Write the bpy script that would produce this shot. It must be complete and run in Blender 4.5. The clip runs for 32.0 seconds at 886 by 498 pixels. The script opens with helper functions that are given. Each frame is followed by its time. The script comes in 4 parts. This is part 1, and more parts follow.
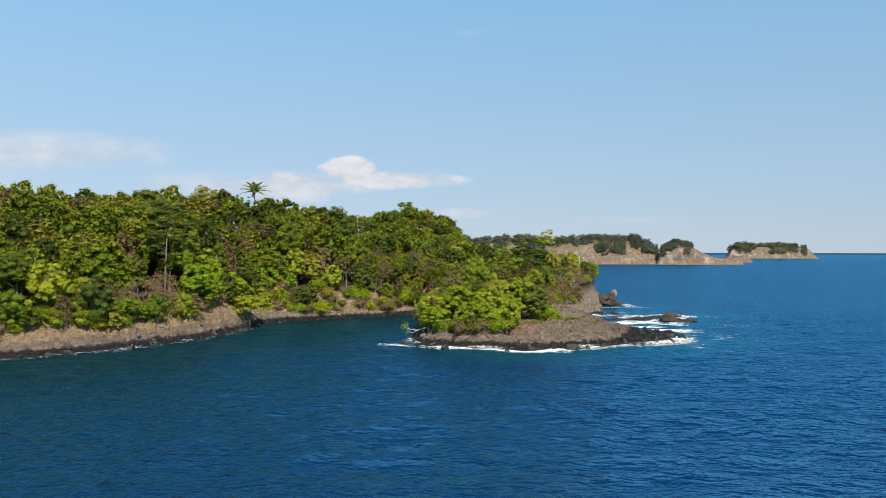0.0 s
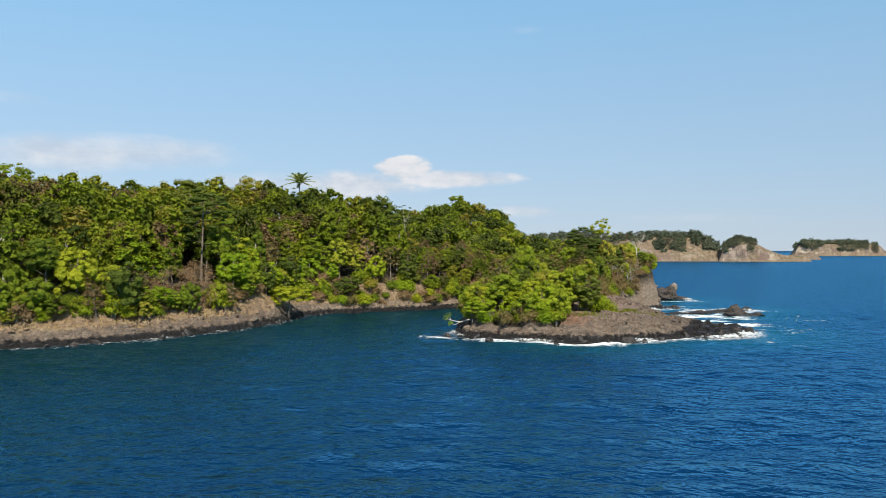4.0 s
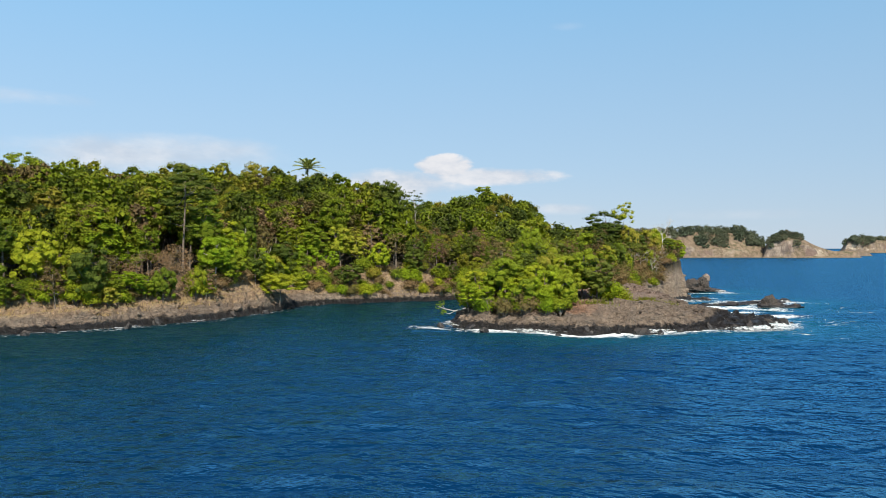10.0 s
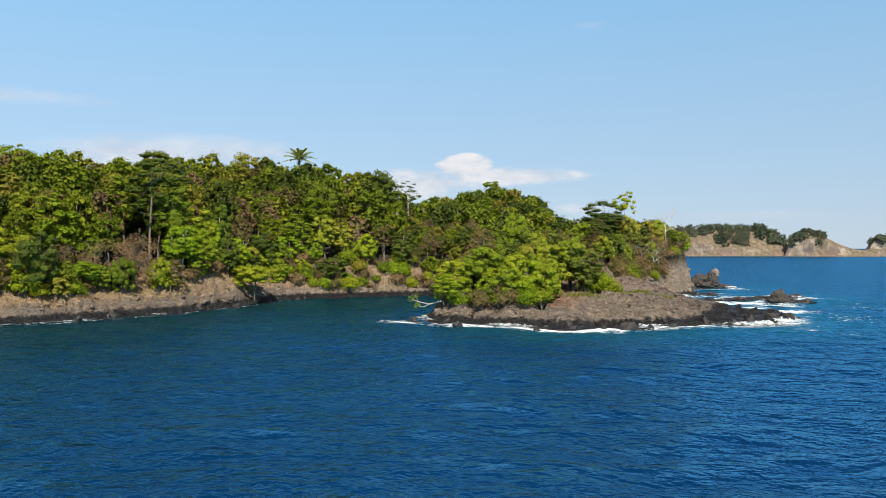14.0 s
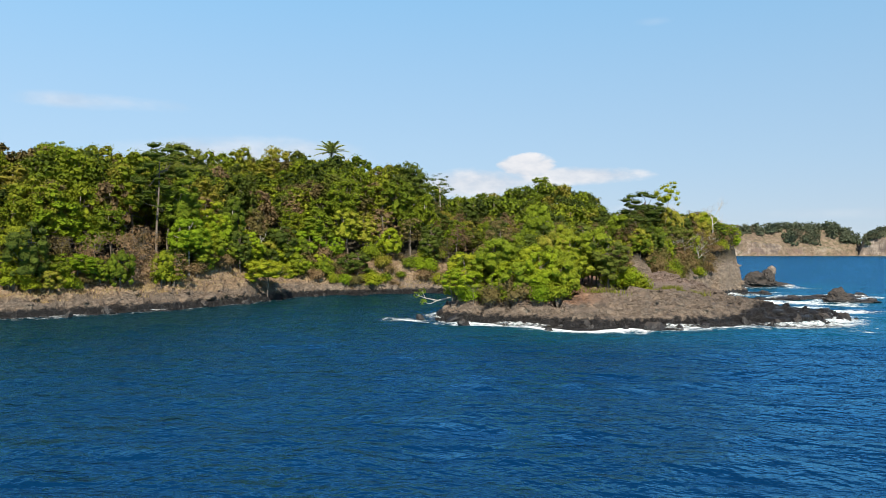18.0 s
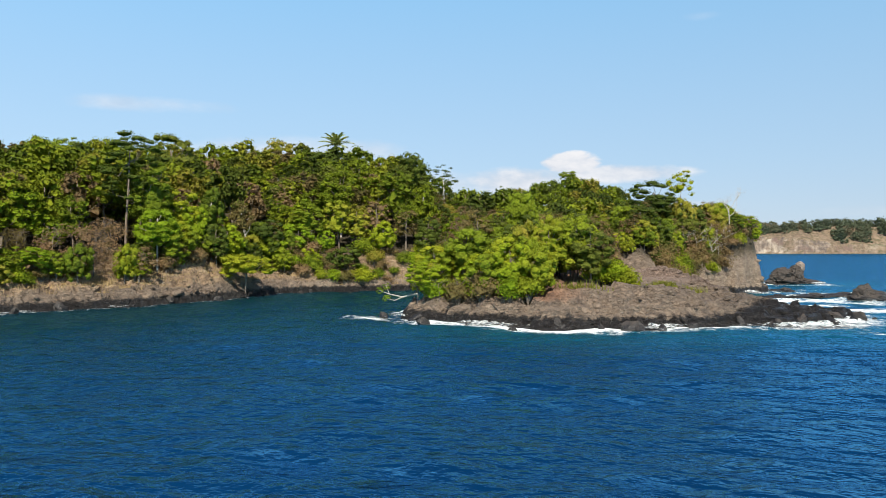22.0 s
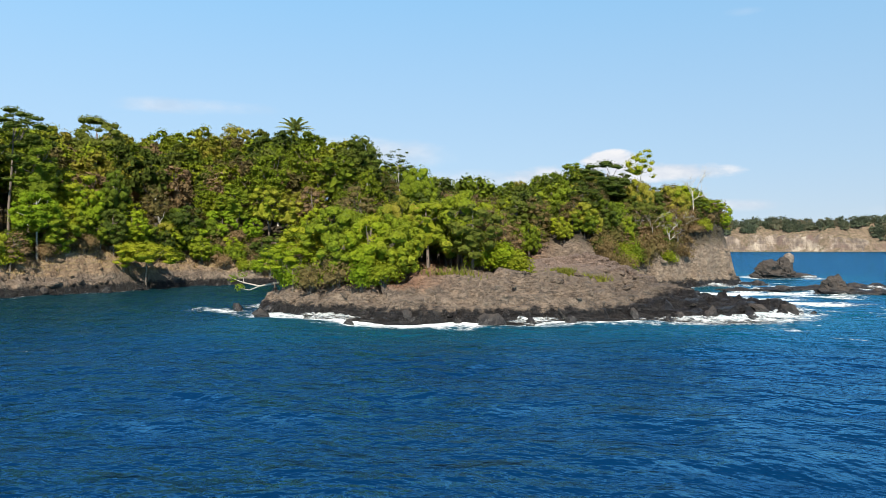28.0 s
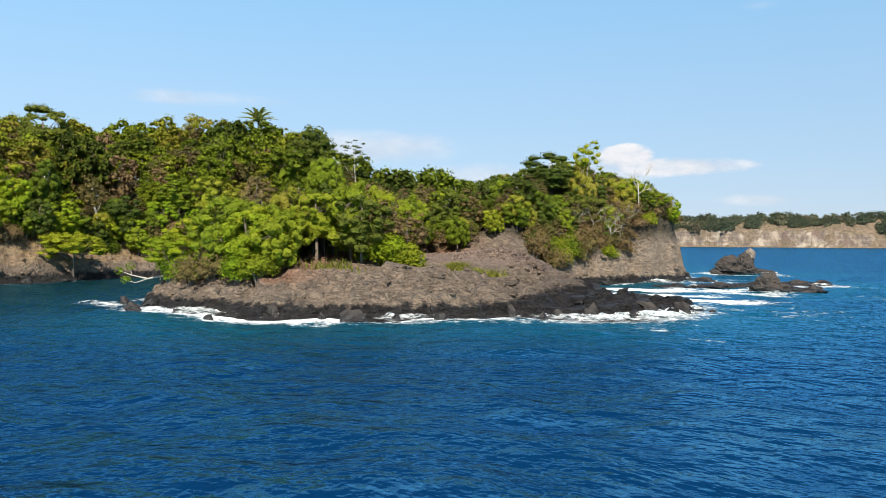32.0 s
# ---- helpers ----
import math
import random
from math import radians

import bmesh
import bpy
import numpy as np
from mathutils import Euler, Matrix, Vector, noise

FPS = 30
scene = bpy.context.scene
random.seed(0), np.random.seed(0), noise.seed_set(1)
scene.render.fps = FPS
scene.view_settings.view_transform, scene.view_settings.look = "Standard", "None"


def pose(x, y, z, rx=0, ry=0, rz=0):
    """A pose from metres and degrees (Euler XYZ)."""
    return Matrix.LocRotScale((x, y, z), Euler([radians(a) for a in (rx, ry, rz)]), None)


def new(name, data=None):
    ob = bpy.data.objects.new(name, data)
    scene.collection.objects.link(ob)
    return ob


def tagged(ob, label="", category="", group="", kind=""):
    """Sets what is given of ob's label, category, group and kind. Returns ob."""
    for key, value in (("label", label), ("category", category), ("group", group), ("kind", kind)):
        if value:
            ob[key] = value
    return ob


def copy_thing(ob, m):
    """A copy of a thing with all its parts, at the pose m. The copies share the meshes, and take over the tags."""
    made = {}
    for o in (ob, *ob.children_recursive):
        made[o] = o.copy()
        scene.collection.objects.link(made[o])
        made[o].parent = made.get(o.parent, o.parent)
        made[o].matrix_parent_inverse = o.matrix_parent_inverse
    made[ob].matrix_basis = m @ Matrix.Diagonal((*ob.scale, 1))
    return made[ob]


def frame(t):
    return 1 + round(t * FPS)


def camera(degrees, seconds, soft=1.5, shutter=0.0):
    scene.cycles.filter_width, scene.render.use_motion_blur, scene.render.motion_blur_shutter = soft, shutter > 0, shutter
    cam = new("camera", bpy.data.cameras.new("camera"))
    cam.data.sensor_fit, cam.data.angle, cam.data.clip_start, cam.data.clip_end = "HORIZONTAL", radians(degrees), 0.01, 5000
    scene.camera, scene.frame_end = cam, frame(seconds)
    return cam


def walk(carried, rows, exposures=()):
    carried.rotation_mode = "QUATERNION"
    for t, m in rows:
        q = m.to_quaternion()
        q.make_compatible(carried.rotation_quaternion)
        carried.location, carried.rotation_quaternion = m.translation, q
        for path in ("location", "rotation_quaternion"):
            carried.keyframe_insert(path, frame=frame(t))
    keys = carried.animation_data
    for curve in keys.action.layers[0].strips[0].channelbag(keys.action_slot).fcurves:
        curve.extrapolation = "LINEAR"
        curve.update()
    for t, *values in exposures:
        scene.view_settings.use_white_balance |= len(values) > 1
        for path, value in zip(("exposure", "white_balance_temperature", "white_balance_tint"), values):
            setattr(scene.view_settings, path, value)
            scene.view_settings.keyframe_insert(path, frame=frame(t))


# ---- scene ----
# The drone's path: seconds, x, y, z, turn to the left, tilt up, roll, in metres and degrees.
PATH = [
    (0.0, 0.00, 0.00, 18.40, 0.00, 0.19, 0.11),
    (0.5, 0.25, 1.24, 18.11, 0.41, 0.18, 0.10),
    (1.0, 0.48, 2.47, 17.82, 0.94, 0.16, 0.09),
    (1.5, 0.70, 3.71, 17.52, 1.47, 0.15, 0.08),
    (2.0, 0.93, 4.94, 17.23, 2.00, 0.15, 0.07),
    (2.5, 1.17, 6.18, 16.94, 2.51, 0.11, 0.06),
    (3.0, 1.44, 7.42, 16.66, 3.03, 0.10, 0.04),
    (3.5, 1.75, 8.66, 16.38, 3.55, 0.10, 0.02),
    (5.5, 3.48, 13.62, 15.35, 5.72, 0.02, 0.00),
    (6.0, 4.00, 14.86, 15.10, 6.27, 0.01, -0.00),
    (6.5, 4.55, 16.11, 14.87, 6.83, -0.00, -0.01),
    (7.0, 5.12, 17.36, 14.63, 7.07, -0.03, -0.03),
    (7.5, 5.72, 18.64, 14.39, 7.04, -0.03, -0.04),
    (8.0, 6.34, 19.93, 14.16, 7.03, -0.03, -0.03),
    (8.5, 6.99, 21.23, 13.92, 7.01, -0.04, -0.04),
    (9.0, 7.68, 22.55, 13.68, 7.01, -0.04, -0.04),
    (9.5, 8.40, 23.88, 13.45, 7.01, -0.04, -0.04),
    (10.0, 9.14, 25.22, 13.22, 7.05, -0.05, -0.05),
    (10.5, 9.90, 26.57, 12.99, 7.11, -0.06, -0.05),
    (11.0, 10.66, 27.93, 12.76, 7.17, -0.06, -0.04),
    (11.5, 11.42, 29.30, 12.53, 7.24, -0.07, -0.03),
    (12.0, 12.16, 30.68, 12.31, 7.29, -0.07, -0.03),
    (12.5, 12.90, 32.07, 12.08, 7.36, -0.08, -0.02),
    (13.0, 13.64, 33.46, 11.84, 7.62, -0.07, -0.02),
    (13.5, 14.38, 34.87, 11.60, 8.09, -0.08, -0.01),
    (14.0, 15.12, 36.28, 11.37, 8.53, -0.07, -0.01),
    (14.5, 15.86, 37.70, 11.14, 8.99, -0.08, -0.00),
    (16.5, 18.85, 43.48, 10.41, 11.23, -0.09, 0.00),
    (17.0, 19.56, 44.94, 10.29, 11.83, -0.07, -0.01),
    (17.5, 20.27, 46.40, 10.19, 12.44, -0.06, -0.02),
    (18.0, 20.98, 47.88, 10.10, 13.04, -0.05, -0.01),
    (18.5, 21.71, 49.36, 10.02, 13.63, -0.06, -0.02),
    (19.0, 22.49, 50.86, 9.93, 14.22, -0.08, -0.03),
    (19.5, 23.33, 52.38, 9.83, 14.80, -0.10, -0.03),
    (20.0, 24.24, 53.92, 9.71, 15.39, -0.12, -0.04),
    (20.5, 25.24, 55.48, 9.58, 15.95, -0.12, -0.05),
    (21.0, 26.30, 57.06, 9.43, 16.27, -0.13, -0.05),
    (21.5, 27.43, 58.65, 9.28, 16.25, -0.15, -0.07),
    (22.0, 28.59, 60.26, 9.12, 16.25, -0.14, -0.08),
    (22.5, 29.79, 61.88, 8.96, 16.26, -0.14, -0.08),
    (23.0, 30.99, 63.51, 8.79, 16.26, -0.15, -0.10),
    (23.5, 32.20, 65.16, 8.62, 16.25, -0.16, -0.11),
    (24.0, 33.39, 66.81, 8.45, 16.24, -0.15, -0.13),
    (24.5, 34.57, 68.53, 8.27, 16.24, -0.14, -0.14),
    (25.0, 35.75, 70.32, 8.07, 16.26, -0.14, -0.14),
    (25.5, 36.94, 72.16, 7.86, 16.45, -0.11, -0.15),
    (27.5, 41.83, 79.07, 7.11, 18.51, -0.09, -0.13),
    (28.0, 43.11, 80.48, 6.99, 19.02, -0.16, -0.11),
    (28.5, 44.42, 81.71, 6.92, 19.07, -0.29, -0.05),
    (29.0, 45.77, 82.77, 6.89, 19.06, -0.35, 0.02),
    (29.5, 47.14, 83.71, 6.88, 19.04, -0.43, 0.06),
    (30.0, 48.52, 84.56, 6.89, 19.05, -0.48, 0.10),
    (30.5, 49.92, 85.36, 6.92, 19.06, -0.50, 0.16),
    (31.0, 51.32, 86.15, 6.94, 19.15, -0.53, 0.22),
    (31.5, 52.71, 86.97, 6.97, 19.46, -0.58, 0.27),
    (32.0, 54.09, 87.84, 6.97, 19.86, -0.65, 0.30),
]
cam = camera(58.90, 32.0, soft=0.9)
walk(cam, [(t, pose(x, y, z, 90 + tilt, 0, turn) @ pose(0, 0, 0, 0, 0, roll)) for t, x, y, z, turn, tilt, roll in PATH], exposures=[(0.0, 0.47), (6.0, 0.52), (13.0, 0.55), (19.0, 0.60), (25.0, 0.64), (32.0, 0.67)])

# ---- light ----
SUN_AZIMUTH, SUN_HEIGHT = radians(164), radians(44)  # from +y, clockwise; above the horizon
sun_way = Vector((math.sin(SUN_AZIMUTH) * math.cos(SUN_HEIGHT), math.cos(SUN_AZIMUTH) * math.cos(SUN_HEIGHT), math.sin(SUN_HEIGHT)))
sun = new("sun", bpy.data.lights.new("sun", "SUN"))
sun.data.energy, sun.data.angle, sun.data.color = 5.0, radians(0.53), (1.0, 0.92, 0.78)
sun.matrix_world = Matrix.Translation((-200, -80, 200)) @ sun_way.to_track_quat("Z", "Y").to_matrix().to_4x4()


class Nodes:
    """A short way to write node trees."""

    def __init__(self, tree):
        self.tree = tree
        tree.nodes.clear()

    def add(self, kind, props=(), **inputs):
        node = self.tree.nodes.new(kind)
        for key, value in dict(props).items():
            setattr(node, key, value)
        for key, value in inputs.items():
            self.put(node, key, value)
        return node

    def put(self, node, key, value):
        key = int(key[1:]) if key[0] == "i" and key[1:].isdigit() else key.replace("_", " ")
        socket = node.inputs[key]
        if isinstance(value, bpy.types.NodeSocket):
            self.tree.links.new(value, socket)
        else:
            socket.default_value = value

    def math(self, op, a, b=0.0, clamp=False):
        return self.add("ShaderNodeMath", {"operation": op, "use_clamp": clamp}, i0=a, i1=b).outputs[0]

    def noise(self, scale, detail=4.0, rough=0.55, vector=None, dims="3D"):
        node = self.add("ShaderNodeTexNoise", {"noise_dimensions": dims}, Scale=scale, Detail=detail, Roughness=rough)
        if vector is not None:
            self.put(node, "Vector", vector)
        return node.outputs[0]

    def ramp(self, fac, stops, mode="LINEAR"):
        node = self.add("ShaderNodeValToRGB", Fac=fac)
        node.color_ramp.interpolation = mode
        points = node.color_ramp.elements
        while len(points) < len(stops):
            points.new(0.5)
        for point, (at, colour) in zip(points, stops):
            point.position, point.color = at, (*colour, 1) if len(colour) == 3 else colour
        return node.outputs[0]

    def span(self, value, a, b, smooth=True):
        node = self.add("ShaderNodeMapRange", {"interpolation_type": "SMOOTHSTEP" if smooth else "LINEAR"}, Value=value)
        node.inputs["From Min"].default_value, node.inputs["From Max"].default_value = a, b
        return node.outputs[0]

    def mix(self, fac, a, b, blend="MIX"):
        node = self.add("ShaderNodeMix", {"data_type": "RGBA", "blend_type": blend, "clamp_factor": True})
        for socket, value in ((node.inputs[0], fac), (node.inputs[6], a), (node.inputs[7], b)):
            if isinstance(value, bpy.types.NodeSocket):
                self.tree.links.new(value, socket)
            else:
                socket.default_value = (*value, 1) if isinstance(value, tuple) and len(value) == 3 else value
        return node.outputs[2]

    def bump(self, height, strength, distance, normal=None):
        node = self.add("ShaderNodeBump", Height=height, Strength=strength, Distance=distance)
        if normal is not None:
            self.put(node, "Normal", normal)
        return node.outputs[0]


world = bpy.data.worlds.new("sky")
scene.world = world
world.use_nodes = True
n = Nodes(world.node_tree)
sky = n.add("ShaderNodeTexSky", {"sky_type": "NISHITA", "sun_disc": False, "sun_elevation": SUN_HEIGHT, "sun_rotation": SUN_AZIMUTH,
                                 "air_density": 1.0, "dust_density": 0.15, "ozone_density": 3.0, "altitude": 10.0})
way = n.add("ShaderNodeTexCoord").outputs["Generated"]
split = n.add("ShaderNodeSeparateXYZ", Vector=way).outputs
azimuth = n.math("ARCTAN2", split[0], split[1])
height = n.math("ARCSINE", split[2])
flat = n.add("ShaderNodeCombineXYZ", X=n.math("MULTIPLY", azimuth, 1.0), Y=n.math("MULTIPLY", height, 2.2)).outputs[0]
billow = n.noise(14.0, 7.0, 0.58, flat)
wisps = n.noise(6.0, 6.0, 0.6, flat)


def bank(az, el, wide, tall, puff, edge, ragged):
    """One bank of cloud: an ellipse of directions with a noisy outline."""
    a = n.math("DIVIDE", n.math("SUBTRACT", azimuth, radians(az)), radians(wide))
    e = n.math("DIVIDE", n.math("SUBTRACT", height, radians(el)), radians(tall))
    far = n.math("ADD", n.math("MULTIPLY", a, a), n.math("MULTIPLY", e, e))
    body = n.math("SUBTRACT", n.math("ADD", 1.0, n.math("MULTIPLY", n.math("SUBTRACT", puff, 0.5), ragged)), far)
    return n.span(body, 0.0, edge)


clouds = [bank(-7.0, 5.9, 2.4, 0.9, billow, 0.7, 4.2), bank(-3.8, 5.2, 6.2, 0.75, billow, 0.9, 2.4), bank(-10.5, 4.7, 5.8, 1.25, billow, 1.0, 2.4), bank(-16.5, 4.6, 7.0, 1.1, wisps, 1.6, 3.0),
          bank(-29, 6.4, 11.0, 1.6, wisps, 1.5, 3.0), bank(-36, 9.7, 6.0, 0.7, wisps, 2.0, 4.0), bank(1.6, 2.8, 3.4, 0.5, wisps, 1.6, 3.0), bank(14.5, 2.3, 7.0, 0.45, wisps, 2.6, 4.0), bank(-33, 4.0, 12.0, 2.0, wisps, 2.4, 3.0), bank(2.0, 15.6, 1.6, 0.35, wisps, 3.0, 3.0)]
cover = clouds[0]
for amount, bit in zip((0.92, 0.9, 0.75, 0.8, 0.65, 0.8, 0.5, 0.8, 0.4), clouds[1:]):
    cover = n.math("MAXIMUM", cover, n.math("MULTIPLY", bit, amount))
shade = n.ramp(n.span(billow, 0.35, 0.68), [(0.0, (5.0, 5.5, 6.3)), (1.0, (7.2, 7.2, 7.4))])
air = n.ramp(n.math("DIVIDE", height, radians(40)), [(0.0, (4.5, 5.5, 6.7)), (0.15, (3.7, 5.35, 7.1)), (0.48, (2.3, 4.75, 7.4)), (1.0, (1.5, 3.4, 6.4))])
haze = n.math("MULTIPLY", n.span(height, radians(30), radians(17)), 0.9)
lit = n.math("ADD", 0.90, n.math("MULTIPLY", n.span(azimuth, radians(35), radians(-50), False), 0.17))
air = n.mix(1.0, air, n.add("ShaderNodeCombineColor", Red=lit, Green=lit, Blue=lit).outputs[0], "MULTIPLY")
hazy = n.mix(haze, sky.outputs[0], air)
coloured = n.mix(n.span(height, -0.0004, -0.0012), n.mix(cover, hazy, shade), (0.28, 1.05, 2.2))
back = n.add("ShaderNodeBackground", Color=coloured, Strength=0.082)
n.add("ShaderNodeOutputWorld", Surface=back.outputs[0])

# ---- numbers: noise and land form ----
rng = np.random.default_rng(7)
LATTICE = rng.random((64, 64, 8))


def wave(x, y, layer=0):
    """Smooth value noise, 0 to 1, for arrays."""
    xi, yi = np.floor(x).astype(int), np.floor(y).astype(int)
    u, v = x - xi, y - yi
    u, v = u * u * (3 - 2 * u), v * v * (3 - 2 * v)
    g = LATTICE[:, :, layer]
    a, b, c, d = g[xi % 64, yi % 64], g[(xi + 1) % 64, yi % 64], g[xi % 64, (yi + 1) % 64], g[(xi + 1) % 64, (yi + 1) % 64]
    return (a * (1 - u) + b * u) * (1 - v) + (c * (1 - u) + d * u) * v


def fbm(x, y, scale, octaves=4, layer=0, gain=0.5):
    total, amp, norm = 0.0, 1.0, 0.0
    for k in range(octaves):
        total, norm = total + amp * wave(x / scale * 2**k + 7.3 * k, y / scale * 2**k - 3.1 * k, (layer + k) % 8), norm + amp
        amp *= gain
    return total / norm


def step(a, b, x):
    t = np.clip((x - a) / (b - a), 0, 1)
    return t * t * (3 - 2 * t)


# The shoreline of the main land with its headland, seen from above.
COAST = np.array([(-74.8, 132.6), (-68, 137.5), (-60.5, 145), (-57.2, 152.7), (-52.8, 161.5), (-48, 173.7), (-46.2, 190), (-45, 199),
                  (-41.5, 204), (-34, 209), (-26, 213.5), (-17, 220), (-9, 227), (-3.5, 221), (-3, 205), (-5.5, 190), (-7, 175), (-7, 164),
                  (-6, 158), (-2, 153), (5, 149.5), (12, 147), (18, 146.5), (24, 149.3), (30, 152), (36, 154.5), (42, 156), (47, 159), (51, 166),
                  (51.5, 171), (47, 176), (42, 181), (37, 187), (32, 198), (31, 205), (34, 212), (40, 220), (46.5, 228.5), (48, 238), (45, 250),
                  (40, 275), (34, 310), (26, 350), (20, 400), (23, 440), (18, 540), (-500, 700), (-500, 60),
                  (-110, 112), (-85, 124)], float)


def inland(x, y, ring=COAST):
    """Metres to the shoreline: positive on land."""
    x, y = np.asarray(x, float), np.asarray(y, float)
    best, inside = np.full(x.shape, 1e9), np.zeros(x.shape, bool)
    for (ax, ay), (bx, by) in zip(ring, np.roll(ring, -1, 0)):
        dx, dy = bx - ax, by - ay
        t = np.clip(((x - ax) * dx + (y - ay) * dy) / (dx * dx + dy * dy), 0, 1)
        best = np.minimum(best, (x - ax - t * dx) ** 2 + (y - ay - t * dy) ** 2)
        cross = (ay > y) != (by > y)
        inside ^= cross & (x < (bx - ax) * (y - ay) / (by - ay if by != ay else 1e-9) + ax)
    return np.sqrt(best) * np.where(inside, 1, -1)


def neck(y):
    """East of this line the land is a low neck towards the point."""
    return 51 - 0.518 * (y - 88)


def dome(x, y, cx, cy, r, high):
    return high * np.exp(-((x - cx) ** 2 + (y - cy) ** 2) / (r * r))


def land(x, y, crags=True):
    """The ground's height."""
    s = inland(x, y)
    if crags:
        s = s + 2.6 * (fbm(x, y, 5.0, 3, 1) - 0.5) + 1.2 * (fbm(x, y, 1.7, 2, 4) - 0.5)
    up = np.maximum(s, 0)
    head = step(-13, -8, x) * step(214, 202, y) * step(232, 214, y - 0.3 * x)
    point = step(12, 26, x) * step(196, 208, y) * step(262, 246, y)
    cove = step(203, 211, y) * step(-47, -42, x) * step(4, -6, x) * step(275, 235, y)
    hill = 4.0 * (1 - np.exp(-up / 2.4)) + 2.4 * step(4.5, 9.5, up) + 0.2 * np.maximum(np.minimum(up, 85) - 9, 0) * (0.25 + 0.75 * np.maximum(step(4, -30, x - neck(y)), 0.6 * step(360, 440, y))) + 0.05 * np.maximum(up - 85, 0)
    hill = hill + dome(x, y, -52, 183, 11, 2.6) * step(0.5, 4.5, up) + dome(x, y, -8, 472, 56, 22) * step(0, 20, up)
    low = 1.2 * (1 - np.exp(-up / 1.5)) + 5.5 * step(2.5, 7.5, up) + 0.235 * np.maximum(up - 9, 0)
    hill = hill * (1 - cove) + low * cove + dome(x, y, -58, 258, 33, 6.8) + dome(x, y, -30, 262, 18, 2.5)
    rock = (4.7 - 3.2 * step(28, 43, x)) * (1 - np.exp(-up / 4.6)) + dome(x, y, 25, 184, 8, 1.0) * step(1, 7, up) - (dome(x, y, 24, 166, 4.5, 1.5) + dome(x, y, 31, 168, 4.5, 1.0)) * step(2, 6, up)
    rock = rock + 3.5 * step(196, 214, y) * step(2, 10, up)
    ramp_wide = 3.4 + 6.0 * step(42, 31, x)
    cliff = 1.2 * (1 - np.exp(-up / 0.7)) + 8.6 * np.clip(step(0.9, ramp_wide, up), 0, 1) + 0.08 * up
    z = hill * (1 - head) + rock * head
    z = z * (1 - point) + cliff * point
    if crags:
        near = step(26, 9, s) * step(-1.5, 0.4, s)
        crack = np.abs(fbm(x, y, 4.2, 4, 2) - 0.5) * 2
        z = z + near * (1.5 * (0.30 - crack) + 0.5 * (fbm(x + 0.7 * y, y - 0.4 * x, 1.6, 3, 5) - 0.5))
        for size, high, layer in ((3.1, 0.8, 6), (1.5, 0.45, 2), (0.9, 0.2, 4)):
            u = (x * 0.83 + y * 0.56) / size + 1.1 * fbm(x, y, size * 1.6, 2, 1)
            v = (y * 0.83 - x * 0.56) / (size * 0.7) + 1.1 * fbm(x, y, size * 1.6, 2, 5)
            z = z + near * high * (LATTICE[np.floor(u).astype(int) % 64, np.floor(v).astype(int) % 64, layer] - 0.5)
        rise = 0.75 + 0.5 * fbm(x, y, 9, 2, 3)
        shelf = z / rise + 1.6 * fbm(x + 0.3 * y, y, 6, 3, 7)
        part_up = shelf - np.floor(shelf)
        z = z + near * rise * 0.85 * (step(0.30, 0.62, part_up) - part_up)
        z = z + step(14, 30, s) * 2.0 * (fbm(x, y, 22, 3, 3) - 0.5)
    return np.where(s > 0, np.maximum(z, 0.05 + 0.2 * np.minimum(s, 1)), np.maximum(0.8 * s, -7))


def mesh_of(name, verts, faces, materials=(), smooth=False):
    mesh = bpy.data.meshes.new(name)
    mesh.from_pydata(verts if isinstance(verts, list) else verts.tolist(), [], faces if isinstance(faces, list) else faces.tolist())
    for m in materials:
        mesh.materials.append(m)
    if smooth:
        mesh.polygons.foreach_set("use_smooth", [True] * len(mesh.polygons))
    mesh.update()
    return mesh


def sheet(xs, ys, z):
    """A grid over xs by ys: its points and faces."""
    gx, gy = np.meshgrid(xs, ys, indexing="ij")
    verts = np.stack([gx, gy, z], -1).reshape(-1, 3)
    m = len(ys)
    a = (np.arange(len(xs) - 1)[:, None] * m + np.arange(m - 1)[None]).ravel()
    return verts, np.stack([a, a + m, a + m + 1, a + 1], 1)


def graded(lo, hi, fine, a, b, grow, limit=1e9):
    """Ticks from a to b, fine between lo and hi and ever wider outside."""
    ticks = list(np.arange(lo, hi + fine / 2, fine))
    for edge, sign in ((a, -1), (b, 1)):
        gap, at = fine, lo if sign < 0 else hi
        while sign * (edge - at) > 0:
            gap = min(gap * grow, limit)
            at += sign * gap
            ticks.append(at)
    return np.array(sorted(ticks))


def material(name):
    made = bpy.data.materials.new(name)
    made.use_nodes = True
    return made, Nodes(made.node_tree)


def surface(nodes, base, rough, normal=None, **more):
    node = nodes.add("ShaderNodeBsdfPrincipled")
    for key, value in {"Base_Color": base, "Roughness": rough, **more}.items():
        nodes.put(node, key, (*value, 1) if isinstance(value, tuple) and len(value) == 3 else value)
    if normal is not None:
        nodes.put(node, "Normal", normal)
    nodes.add("ShaderNodeOutputMaterial", Surface=node.outputs[0])
    return node


